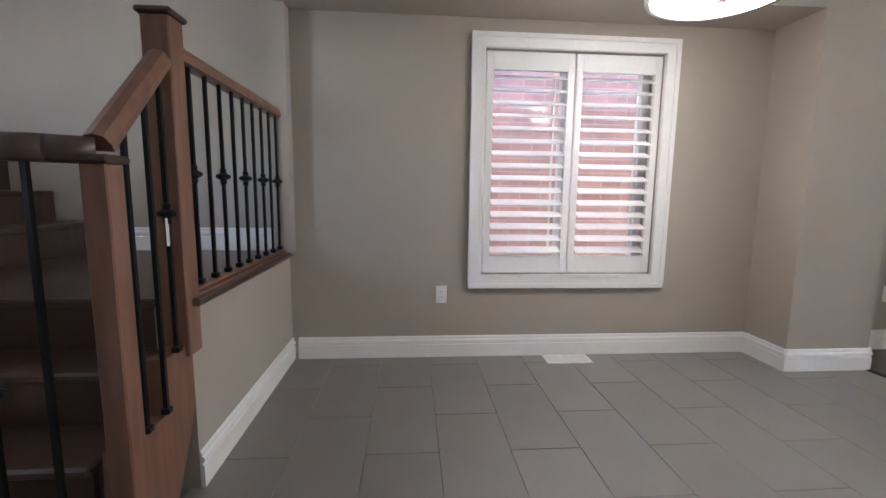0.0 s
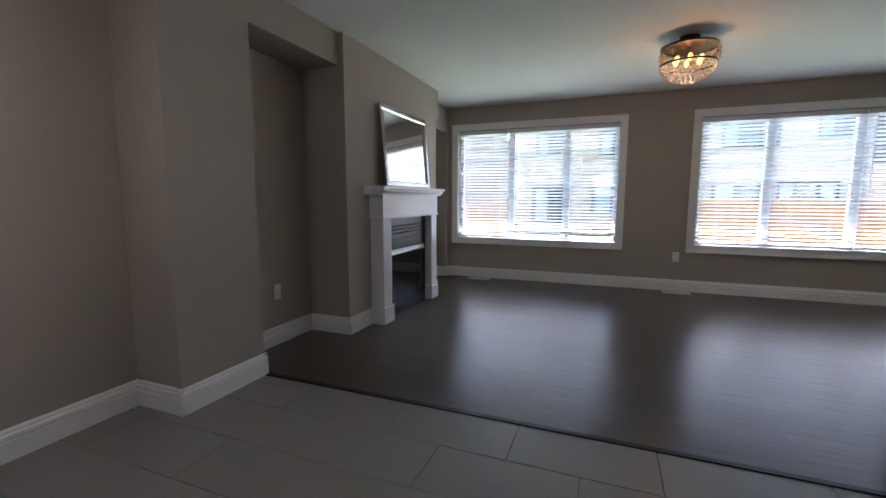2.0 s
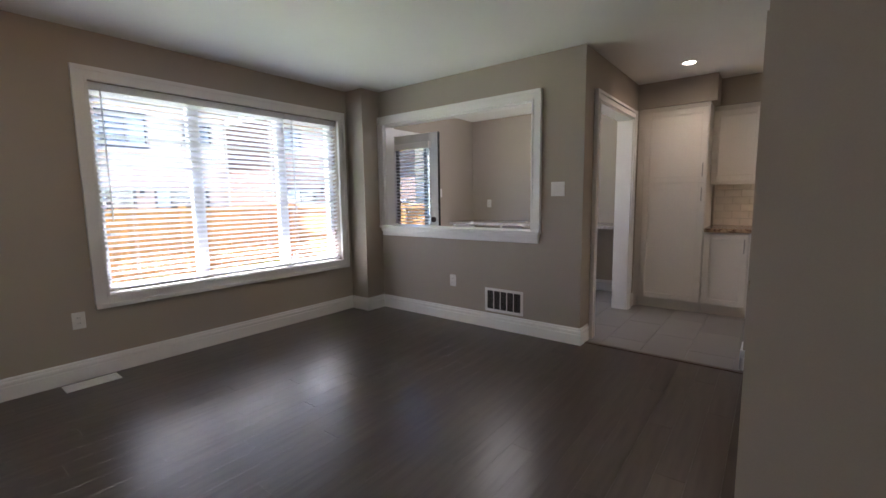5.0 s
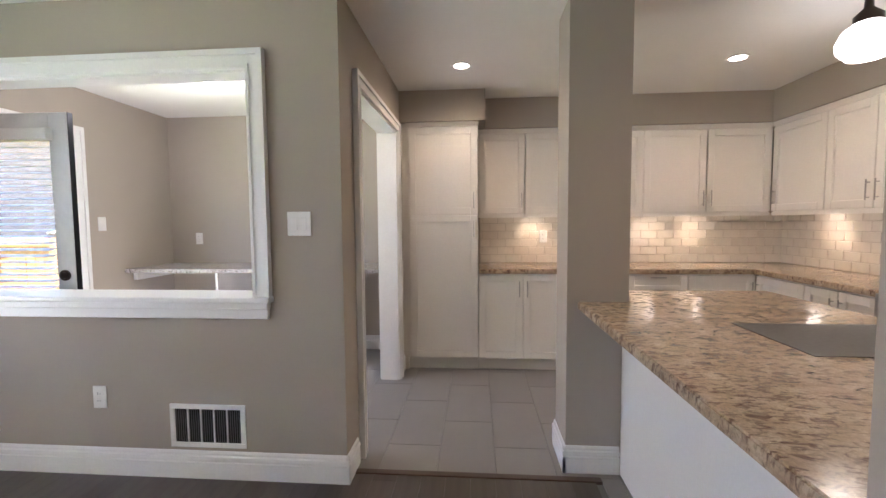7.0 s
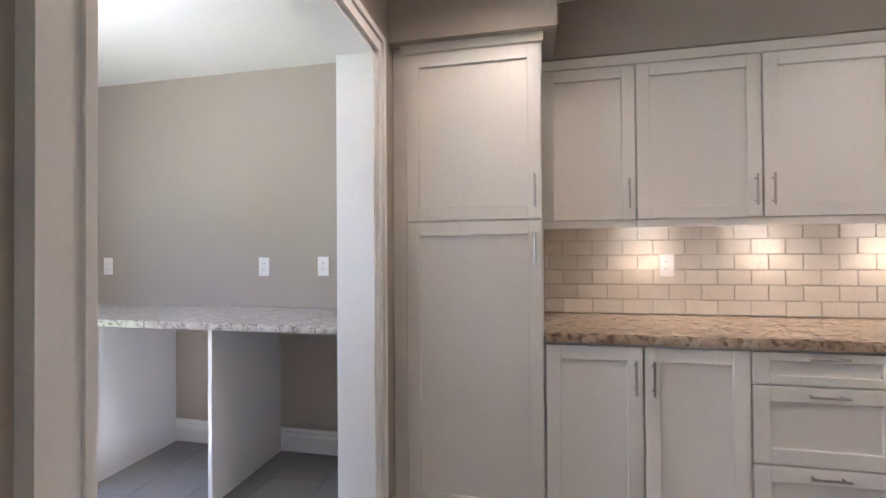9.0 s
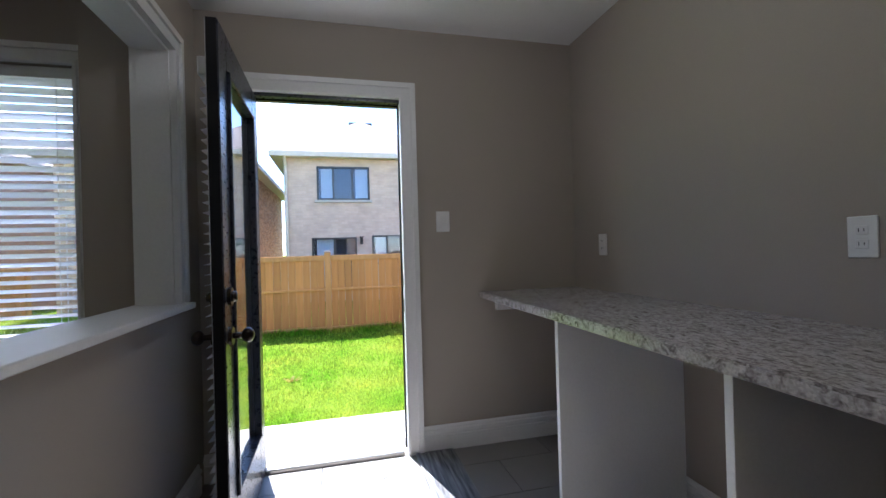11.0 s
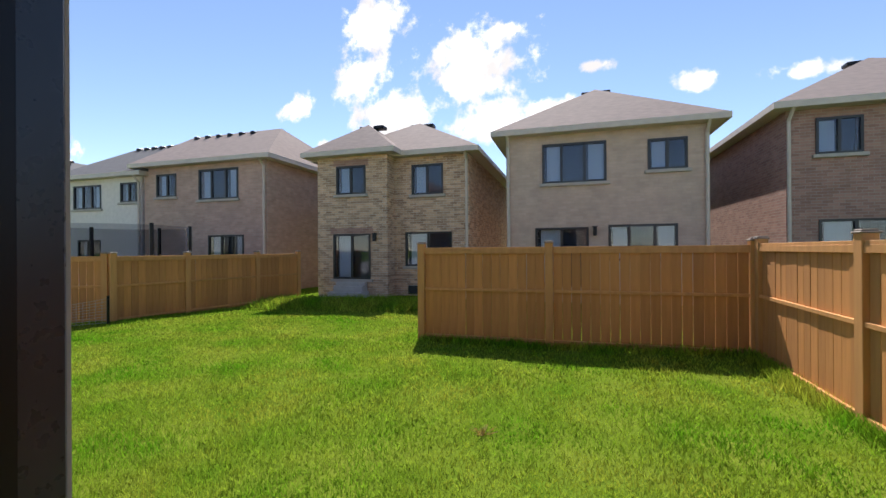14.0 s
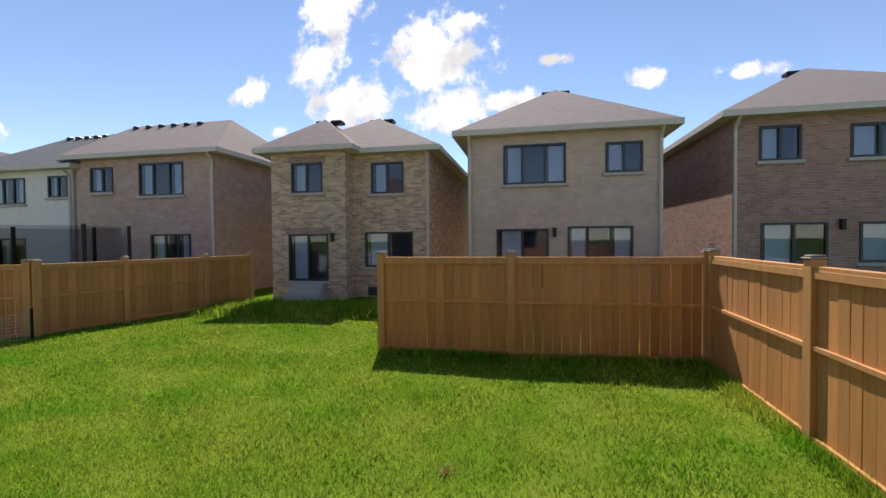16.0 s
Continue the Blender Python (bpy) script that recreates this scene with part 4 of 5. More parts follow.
def base_cab(x0, x1, doors, turn=0, at=(0, -4.76), drawers=False, blank=False):
    t = thing("base_cabinet", ((x0, at[1], 0) if turn == 0 else (at[0], x0, 0)), "cream shaker base cabinet with %s" % ("three drawers" if drawers else "panel doors"), "cabinet", GROUP_L, turn)
    w = abs(x1 - x0)
    s = (0, w) if turn else (-w, 0)
    part("body", boxes(((s[0] + 0.002, 0.012, 0.11), (s[1] - 0.002, 0.59, 0.872))), CAB, t)
    part("toe_kick", boxes(((s[0] + 0.002, 0.012, 0), (s[1] - 0.002, 0.54, 0.11))), CAB, t)
    if drawers:
        for lo, hi in ((0.735, 0.865), (0.43, 0.735), (0.115, 0.43)):
            panel_door(t, s[0], s[1], lo, hi, "c", 0.591, True)
    elif not blank:
        for i in range(doors):
            a, b = s[0] + (s[1] - s[0]) * i / doors, s[0] + (s[1] - s[0]) * (i + 1) / doors
            panel_door(t, a, b, 0.115, 0.865, ("rt" if i == 0 else "lt") if doors > 1 else "lt", 0.591)
    return t


base_cab(2.718, 1.942, 2)
base_cab(1.942, 1.45, 1, drawers=True)
base_cab(1.45, 0.95, 1, drawers=True)
base_cab(0.95, 0.41, 1)


def wall_cab(x0, x1, doors, hinge="r"):
    t = thing("wall_cabinet", (x0, -4.76, 1.395), "cream shaker wall cabinet above the backsplash", "cabinet", GROUP_U)
    w = x0 - x1
    part("body", boxes(((-w + 0.002, 0.012, 0), (-0.002, 0.31, 0.745))), CAB, t)
    for i in range(doors):
        a, b = -w + w * i / doors, -w + w * (i + 1) / doors
        panel_door(t, a, b, 0.003, 0.742, ("r" if i == 0 else "l") if doors > 1 else "l", 0.311)
    part("light_rail", boxes(((-w + 0.002, 0.29, -0.03), (-0.002, 0.325, 0))), CAB, t)
    part("crown", sweep([(0, 0), (0.015, 0), (0.04, 0.035), (0, 0.035)], (-w, 0.31, 0.745), (0, 0.31, 0.745), (0, 1, 0)), CAB, t)


wall_cab(2.718, 2.287, 1)
wall_cab(2.287, 1.23, 2)
wall_cab(1.23, 0.133, 2)
# run along the west wall
for y0, y1, n in ((-4.14, -3.62, 1), (-3.62, -3.05, 2)):
    t = thing("base_cabinet", (-0.2, y1, 0), "cream shaker base cabinet with panel doors", "cabinet", GROUP_L, -90)
    w = y1 - y0
    part("body", boxes(((0.002, 0.012, 0.11), (w - 0.002, 0.59, 0.872))), CAB, t)
    part("toe_kick", boxes(((0.002, 0.012, 0), (w - 0.002, 0.54, 0.11))), CAB, t)
    for i in range(n):
        panel_door(t, w * i / n, w * (i + 1) / n, 0.115, 0.865, "rt" if i == 0 else "lt", 0.591)
for y0, y1, n in ((-4.428, -3.85, 1), (-3.85, -3.05, 2)):
    t = thing("wall_cabinet", (-0.2, y1, 1.395), "cream shaker wall cabinet above the backsplash", "cabinet", GROUP_U, -90)
    w = y1 - y0
    part("body", boxes(((0.002, 0.012, 0), (w - 0.002, 0.31, 0.745))), CAB, t)
    for i in range(n):
        panel_door(t, w * i / n, w * (i + 1) / n, 0.003, 0.742, "r" if i == 0 else "l", 0.311)
    part("light_rail", boxes(((0.002, 0.29, -0.03), (w - 0.002, 0.325, 0))), CAB, t)
    part("crown", sweep([(0, 0), (0.015, 0), (0.04, 0.035), (0, 0.035)], (0, 0.31, 0.745), (w, 0.31, 0.745), (0, 1, 0)), CAB, t)
rg = thing("range_cooker", (-0.2, -2.28, 0), "black and steel kitchen range", "cooker", turn=-90)
part("body", boxes(((0, 0.012, 0.02), (0.76, 0.62, 0.90)), bevel=0.005), BLACK, rg)
part("oven_door", boxes(((0.01, 0.62, 0.20), (0.75, 0.66, 0.74)), bevel=0.006), FIREGLASS, rg, "dark glass oven door")
part("oven_handle", rods(((0.06, 0.70, 0.71), (0.70, 0.70, 0.71), 0.011)), STEEL, rg)
part("control_panel", boxes(((0.0, 0.62, 0.76), (0.76, 0.65, 0.90)), bevel=0.004), STEEL, rg)
for i in range(5):
    part("knob", rods(((0.1 + i * 0.14, 0.65, 0.83), (0.1 + i * 0.14, 0.68, 0.83), 0.02)), BLACK, rg)
hd = thing("range_hood", (-0.2, -2.28, 1.55), "steel under-cabinet range hood", "hood", turn=-90)
part("body", sweep([(0.012, 0), (0.46, 0), (0.46, 0.05), (0.30, 0.14), (0.012, 0.14)], (0, 0, 0), (0.76, 0, 0), (0, 1, 0)), STEEL, hd)


def slab(name, outline, z0, z1, material, label):
    bm = bmesh.new()
    f = bm.faces.new([bm.verts.new((x, y, z0)) for x, y in outline])
    r = bmesh.ops.extrude_face_region(bm, geom=[f])
    for v in r["geom"]:
        if isinstance(v, bmesh.types.BMVert):
            v.co.z = z1
    bmesh.ops.recalc_face_normals(bm, faces=bm.faces)
    bmesh.ops.bevel(bm, geom=[e for e in bm.edges], offset=0.005, segments=2, affect="EDGES")
    ob = new(name, mesh_of(name, bm, material))
    return tagged(ob, label, "worktop")


slab("kitchen_worktop", [(2.715, -4.748), (2.715, -4.13), (0.43, -4.13), (0.43, -3.05), (-0.188, -3.05), (-0.188, -4.748)], 0.874, 0.914, GRANITE, "polished brown granite worktop along two walls")
slab("peninsula_worktop", [(2.217, -1.06), (2.217, -2.645), (1.955, -2.645), (1.955, -2.97), (1.90, -3.03), (1.05, -3.03), (1.05, -1.06)], 0.874, 0.914, GRANITE, "polished brown granite peninsula worktop")
pn = thing("peninsula_cabinet", (1.99, -1.06, 0), "white panelled kitchen peninsula under a granite top", "cabinet")
part("back_panel", boxes(((-0.02, -1.585, 0.0), (0.0, -0.005, 0.872))), TRIM, pn, "plain white back panel")
part("body", boxes(((-0.90, -1.93, 0.0), (-0.06, -0.005, 0.872)), ((-0.06, -1.585, 0.0), (-0.021, -0.005, 0.872))), CAB, pn)
sk = thing("kitchen_sink", (1.45, -1.98, 0.9145), "dark undermount kitchen sink", "sink")
part("basin", boxes(((-0.26, -0.20, 0.0), (0.26, 0.20, 0.0015)), bevel=0.0005), FIREBLACK, sk)
part("rim", boxes(((-0.27, -0.21, 0), (0.27, -0.20, 0.002)), ((-0.27, 0.20, 0), (0.27, 0.21, 0.002)), ((-0.27, -0.2, 0), (-0.26, 0.2, 0.002)), ((0.26, -0.2, 0), (0.27, 0.2, 0.002))), BLACK, sk)
for i, x in enumerate((2.17, 1.62, 1.10, 0.66)):
    t = thing("under_cabinet_light", (x, -4.57, 1.385), "small lit puck light under the wall cabinets", "light", "under-cabinet lights")
    part("puck", lathe([(0.0, 0.0), (0.034, 0.0), (0.038, 0.003), (0.038, 0.01), (0, 0.01)], 20), POTGLOW, t)
    lamp("under_cabinet_lamp", "SPOT", look((x, -4.57, 1.375), (x, -4.70, 0.9)), 0.14, (1.0, 0.68, 0.38), spot=radians(110), radius=0.02)
for y in (-4.1, -3.5):
    t = thing("under_cabinet_light", (-0.03, y, 1.385), "small lit puck light under the wall cabinets", "light", "under-cabinet lights")
    part("puck", lathe([(0.0, 0.0), (0.034, 0.0), (0.038, 0.003), (0.038, 0.01), (0, 0.01)], 20), POTGLOW, t)
    lamp("under_cabinet_lamp", "SPOT", look((-0.03, y, 1.375), (-0.15, y, 0.9)), 0.14, (1.0, 0.68, 0.38), spot=radians(110), radius=0.02)

# ---- breakfast corner: granite desk, door ----
slab("granite_desk_top", [(6.0 - 0.002, -4.758), (6.0 - 0.002, -4.11), (3.572, -4.11), (3.572, -4.758)], 0.878, 0.914, GRANITE_L, "grey speckled granite desk top along the wall")
for x in (5.13, 4.35):
    t = thing("desk_support_panel", (x, -4.76, 0), "white upright panel carrying the granite desk", "panel", "desk supports")
    part("panel", boxes(((-0.012, 0.02, 0), (0.012, 0.615, 0.877)), bevel=0.0015), TRIM, t)
cl = thing("desk_cleat", (5.98, -4.76, 0.80), "white wooden cleat under the desk end", "bracket")
part("cleat", boxes(((-0.02, 0.02, 0), (0.018, 0.55, 0.077)), bevel=0.002), TRIM, cl)

dr = thing("back_door", (5.99, -2.893, 0.012), "dark glazed back door standing open inwards, white inside with blind", "door", turn=90)
# local +y runs along world -x: leaf lies from the hinge into the room
L, DH, TH = 0.775, 2.0, 0.044
S, RT, RB = 0.12, 0.14, 0.24


def leaf(y0, y1, z0, z1, x0=0.0, x1=TH):
    return ((x0, y0, z0), (x1, y1, z1))


outer = lambda *q: boxes(*[leaf(*v, 0.0, TH * 0.55) for v in q], bevel=0.003)
inner = lambda *q: boxes(*[leaf(*v, TH * 0.55, TH) for v in q], bevel=0.003)
rim4 = ((0, S, 0, DH), (L - S, L, 0, DH), (S, L - S, 0, RB), (S, L - S, DH - RT, DH))
dr.matrix_basis = pose(5.99, -2.893, 0.012, 0, 0, 91)
part("outer_frame", outer(*rim4), DOORBLUE, dr, "dark blue-black outer face")
part("inner_frame", inner(*rim4), DOORIN, dr, "white inner face")
bead4 = ((S, S + 0.022, RB, DH - RT), (L - S - 0.022, L - S, RB, DH - RT), (S, L - S, RB, RB + 0.022), (S, L - S, DH - RT - 0.022, DH - RT))
part("glazing_bead", boxes(*[leaf(*v, -0.012, TH * 0.5) for v in bead4], bevel=0.004), DOORBLUE, dr)
part("glass", boxes(leaf(S, L - S, RB, DH - RT, 0.018, 0.024)), PANE_DARK, dr, "clear glass pane").visible_shadow = False
part("edge_strip", boxes(leaf(L, L + 0.002, 0, DH, 0.004, TH - 0.004)), BLACK, dr)
for zz, rr in ((0.86, 0.032), (1.005, 0.026)):
    for s, x in ((-1, 0.0), (1, TH)):
        k = part("rosette", rods(((x, L - 0.065, zz), (x + s * 0.012, L - 0.065, zz), 0.034)), BRONZE, dr, "dark bronze rosette")
        if zz < 0.95:
            bm = rods(((x, L - 0.065, zz), (x + s * 0.05, L - 0.065, zz), 0.011))
            ball(bm, (x + s * 0.062, L - 0.065, zz), 0.028, 3, (0.8, 1, 1))
        else:
            bm = rods(((x, L - 0.065, zz), (x + s * 0.028, L - 0.065, zz), 0.022, 0.018))
        part("knob" if zz < 0.95 else "deadbolt", bm, BRONZE, dr, smooth=True)
for zz in (0.25, 1.0, 1.75):
    part("hinge", rods(((TH + 0.004, 0.0, zz - 0.045), (TH + 0.004, 0.0, zz + 0.045), 0.007)), STEEL, dr)
db = thing("door_blind", (5.99, -2.893, 0.012), "white venetian blind fixed inside the glazed door", "blind", turn=91)
part("headrail", boxes(leaf(S - 0.03, L - S + 0.03, 1.83, 1.90, TH, TH + 0.05), bevel=0.004), SLAT, db)
part("bottom_rail", boxes(leaf(S - 0.02, L - S + 0.02, 0.235, 0.255, TH + 0.003, TH + 0.045), bevel=0.004), SLAT, db)
me = mesh_of("slat", boxes(((-0.022, -(L - 2 * S) / 2 - 0.02, -0.0014), (0.022, (L - 2 * S) / 2 + 0.02, 0.0014))), SLAT)
for i in range(40):
    part("slat", me, None, db).matrix_basis = pose(TH + 0.024, L / 2, 0.275 + i * 0.0388, 0, 14 + random.uniform(-1, 1), 0)
dm = thing("door_mat", (5.72, -3.72, 0.0), "striped grey door mat by the threshold", "mat")
part("pile", boxes(((-0.28, -0.20, 0), (0.26, 0.02, 0.012)), bevel=0.004), MATFAB, dm)

# ---- outside ----
G = -0.45
GRASSY = mat("lawn soil and thatch", (0.062, 0.128, 0.007), (0.140, 0.185, 0.022), rough=1.0, scale=1.3, fine=45, bump=0.9, spec=0.0, grain=0.75)
bm = bmesh.new()
bmesh.ops.create_grid(bm, x_segments=90, y_segments=90, size=1)
for v in bm.verts:
    x, y = 6.25 + (v.co.x + 1) * 17, v.co.y * 26
    rise = 0.06 * noise.noise(Vector((x * 0.35, y * 0.35, 0))) + 0.02 * noise.noise(Vector((x * 1.3, y * 1.3, 3)))
    v.co = (x, y, G + rise * min(1, (x - 6.2) / 3))
built("ground_lawn", bm, GRASSY, "green mown lawn", "lawn", smooth=True)
built("ground", boxes(((40.2, -600, G - 0.3), (900, 600, G - 0.02)), ((-500, 26, G - 0.3), (40.2, 600, G - 0.02)), ((-500, -600, G - 0.3), (40.2, -26, G - 0.02)), ), GRASSY, "grassy ground reaching the horizon", "ground")
# added out of view: pale ground keeps green bounce out of the hall
built("ground_bounce", boxes(((-500, -26, G - 0.3), (6.2, 26, G - 0.16))), CONCRETE, "unseen pale ground added to bounce neutral light indoors", "ground")
stp = thing("concrete_step", (6.255, -3.27, G), "pale concrete step outside the back door", "step")
part("slab", boxes(((-0.11, -0.72, -0.1), (0.75, 0.72, 0.33)), bevel=0.01), CONCRETE, stp)


def leaf_mat():
    m = mat("grass blade", (0.100, 0.270, 0.008), (0.31, 0.335, 0.040), spec=0.1, rough=0.9, scale=1.1, fine=9)
    p = m.node_tree.nodes["Principled BSDF"]
    n, link = m.node_tree.nodes, m.node_tree.links.new
    g = n.new("ShaderNodeNewGeometry")
    mr = n.new("ShaderNodeMapRange")
    mr.inputs["To Min"].default_value, mr.inputs["To Max"].default_value = 0.4, 1.9
    link(g.outputs["Random Per Island"], mr.inputs["Value"])
    hs = n.new("ShaderNodeHueSaturation")
    link(p.inputs["Base Color"].links[0].from_socket, hs.inputs["Color"])
    link(mr.outputs[0], hs.inputs["Value"])
    link(hs.outputs[0], p.inputs["Base Color"])
    return leafy(m)


def ground_z(x, y):
    rise = 0.06 * noise.noise(Vector((x * 0.35, y * 0.35, 0))) + 0.02 * noise.noise(Vector((x * 1.3, y * 1.3, 3)))
    return G + rise * min(1, max(0, (x - 6.2) / 3))


def blades(name, spots, tall, material, label, category):
    rng = np.random.default_rng(5)
    verts, faces = [], []
    for x, y, s in spots:
        z = ground_z(x, y) - 0.01
        h, w, a = tall * s * rng.uniform(0.6, 1.3), 0.0026 + 0.0014 * max(0, x - 7), rng.uniform(0, math.pi)
        lx, ly = rng.normal(0, 0.45, 2) * h
        dx, dy = w * math.cos(a), w * math.sin(a)
        k = len(verts)
        verts += [(x - dx, y - dy, z), (x + dx, y + dy, z), (x + lx, y + ly, z + h)]
        faces.append((k, k + 1, k + 2))
    me = bpy.data.meshes.new(name)
    me.from_pydata(verts, [], faces)
    me.materials.append(material)
    return tagged(new(name, me), label, category, kind="stuff")


rng = np.random.default_rng(3)
spots = []
while len(spots) < 260000:
    x = 7.0 + 9.5 * rng.random() ** 1.9
    half = 2.2 + (x - 5.9) * 1.25
    y = -2.0 + rng.uniform(-1, 1) * half
    if y < -6.0:
        continue
    patch = noise.noise(Vector((x * 0.8, y * 0.8, 7)))
    spots.append((x, y, 1 + 0.4 * patch))
BLADE = leaf_mat()
blades("grass", spots, 0.046, BLADE, "short green mown grass blades", "grass")
weeds = [(rng.normal(16.3, 0.45), rng.uniform(0.4, 5.2), 1) for _ in range(9000)]
blades("tall_weeds", weeds, 0.22, BLADE, "tufts of taller bright green weeds by the brick house", "weeds")
edge = [(12.75 + rng.normal(0, 0.1), rng.uniform(-5.8, -0.9), 1) for _ in range(2500)] + [(rng.uniform(7.5, 12.7), -5.85 + abs(rng.normal(0, 0.12)), 1) for _ in range(4500)]
blades("fence_weeds", edge, 0.13, BLADE, "longer grass along the fence foot", "weeds")
DRY = mat("dry grass clump", (0.60, 0.48, 0.26), (0.55, 0.43, 0.22), rough=0.95, fine=30)
leafy(DRY, 0.55)
for x, y in ((9.28, -2.68), (8.54, 1.28), (8.6, -4.1)):
    t = thing("dry_tuft", (x, y, ground_z(x, y)), "small dry straw-coloured grass clump on the lawn", "grass clump", "dry clumps")
    bm = bmesh.new()
    for i in range(40):
        a, r = random.uniform(0, 6.28), random.uniform(0, 0.03)
        rod(bm, (r * math.cos(a), r * math.sin(a), 0), (3.6 * r * math.cos(a), 3.6 * r * math.sin(a), random.uniform(0.015, 0.04)), 0.0022, 0.0016, 4)
    part("straw", bm, DRY, t)
    t.scale = (1.2, 1.2, 1.6)

# ---- fences ----


def fence(p0, p1, posts, z_top, front, label, rails_out=True):
    """Board fence from p0 to p1: posts, three rails, boards; front (signed) is the side on which the rails lie."""
    p0, p1 = Vector((*p0, 0)), Vector((*p1, 0))
    d = (p1 - p0).normalized()
    ln = (p1 - p0).length
    t = thing("wooden_fence", (p0.x, p0.y, G - 0.06), label, "fence", turn=math.degrees(math.atan2(d.y, d.x)))
    hgt = z_top - G + 0.06
    for u in posts:
        pp = part("post", boxes(((u - 0.062, -0.062, 0), (u + 0.062, 0.062, hgt)), bevel=0.004), CEDAR_POST, t)
        part("post_cap", boxes(((u - 0.078, -0.078, hgt), (u + 0.078, 0.078, hgt + 0.02)), ((u - 0.06, -0.06, hgt + 0.02), (u + 0.06, 0.06, hgt + 0.04)), bevel=0.008), mat("post cap", (0.17, 0.13, 0.10), rough=0.6), pp)
    for a, b in zip(posts, posts[1:]):
        a, b = a + 0.064, b - 0.064
        top = hgt - 0.06
        part("cap_rail", boxes(((a, -0.045, top - 0.035), (b, 0.045, top)), bevel=0.003), CEDAR_POST, t)
        for z in (0.10, hgt * 0.53, top - 0.11):
            q = (0.016, 0.05) if front > 0 else (-0.05, -0.016)
            part("rail", boxes(((a, q[0], z), (b, q[1], z + 0.045 if z < 1.3 else z + 0.075)), bevel=0.003), CEDAR_POST, t)
        n = max(1, round((b - a) / 0.142))
        w = (b - a) / n
        me = mesh_of("board", boxes(((0.0025, -0.014, 0.04), (w - 0.0025, 0.008, top - 0.036)), bevel=0.002), CEDAR)
        for i in range(n):
            o = part("board", me, None, t)
            o.matrix_basis = pose(a + i * w, random.uniform(-0.002, 0.002), random.uniform(-0.008, 0.0), random.uniform(-0.2, 0.2), random.uniform(-0.12, 0.12), 0)
            o.scale = (random.choice((0.955, 0.975, 1.0, 1.0, 1.0, 1.0, 1.0)), 1, 1)


fence((12.83, -0.88), (12.83, -5.92), [0, 2.17, 5.0], 1.19, -1, "honey-brown cedar board fence with capped posts across the lawn")
fence((12.83, -5.92), (6.3, -5.72), [0.14, 2.45, 4.4, 6.45], 1.21, -1, "honey-brown cedar board side fence with sunlit rails")
fence((12.62, 6.25), (17.6, 5.05), [0, 1.6, 3.6, 5.1], 1.06, -1, "weathered cedar board fence of the neighbouring lot")
fence((12.62, 6.25), (9.5, 11.5), [0.14, 2.1, 4.1, 6.0], 1.06, 1, "weathered cedar board fence of the neighbouring lot")
fence((12.95, -5.95), (18.2, -8.0), [0.14, 2.6, 5.5], 1.21, -1, "cedar board fence running between the back gardens")
nt = thing("garden_net", (12.35, 6.0, G), "low pale plastic mesh fence with dark stakes", "net fence")
part("stake", rods(((0, 0, 0), (0, 0, 0.62), 0.025)), BLACK, nt)
part("stake", rods(((-2.4, 1.75, 0), (-2.4, 1.75, 0.5), 0.02)), BLACK, nt)
bm = bmesh.new()
for i in range(30):
    f = i / 29
    rod(bm, (-2.4 * f, 1.75 * f, 0.05), (-2.4 * f, 1.75 * f, 0.56 - 0.25 * math.sin(f * math.pi) * 0.6), 0.004, seg=4)
for j in range(9):
    for i in range(10):
        f0, f1 = i / 10, (i + 1) / 10
        za = [0.05 + (0.51 - 0.15 * math.sin(f * math.pi)) * j / 8 for f in (f0, f1)]
        rod(bm, (-2.4 * f0, 1.75 * f0, za[0]), (-2.4 * f1, 1.75 * f1, za[1]), 0.004, seg=4)
part("mesh", bm, mat("pale plastic net", (0.42, 0.38, 0.33), rough=0.7), nt)

# ---- houses across the back ----


def far_window(house, x, y0, y1, z0, z1, mulls, curtain=True, sill=True):
    """A black-framed window or sliding door on a wall facing -x; y0 > y1."""
    bm = boxes(((x - 0.03, y0, z0), (x + 0.06, y0 - 0.06, z1)), ((x - 0.03, y1 + 0.06, z0), (x + 0.06, y1, z1)), ((x - 0.03, y0 - 0.06, z1 - 0.06), (x + 0.06, y1 + 0.06, z1)), ((x - 0.03, y0 - 0.06, z0), (x + 0.06, y1 + 0.06, z0 + 0.06)))
    bmesh.ops.remove_doubles(bm, verts=bm.verts, dist=0.0001)
    w = part("window", bm, FRAMEBLACK, house, "black-framed window")
    for m in mulls:
        part("mullion", boxes(((x - 0.025, m - 0.035, z0 + 0.06), (x + 0.06, m + 0.035, z1 - 0.06))), FRAMEBLACK, w)
    edges = [y0 - 0.06] + [v for m in sorted(mulls, reverse=True) for v in (m + 0.035, m - 0.035)] + [y1 + 0.06]
    for i, (hi, lo) in enumerate(zip(edges[::2], edges[1::2])):
        part("pane", boxes(((x + 0.012, lo, z0 + 0.06), (x + 0.02, hi, z1 - 0.06))), PANE_FAR, w)
        if curtain and i % 2 == 0:
            part("curtain", boxes(((x + 0.12, lo, z0 + 0.06), (x + 0.14, hi - (hi - lo) * 0.15, z1 - 0.06))), CURTAIN, w)
    # flat sheet behind the panes, the unlit room's shade put into its colour
    part("room", boxes(((x + 0.30, y1, z0), (x + 0.32, y0, z1))), ROOM_SHADE, w)
    if sill:
        part("sill", boxes(((x - 0.09, y1 - 0.08, z0 - 0.09), (x + 0.05, y0 + 0.08, z0 - 0.002)), bevel=0.006), SILLSTONE, w)
    return w


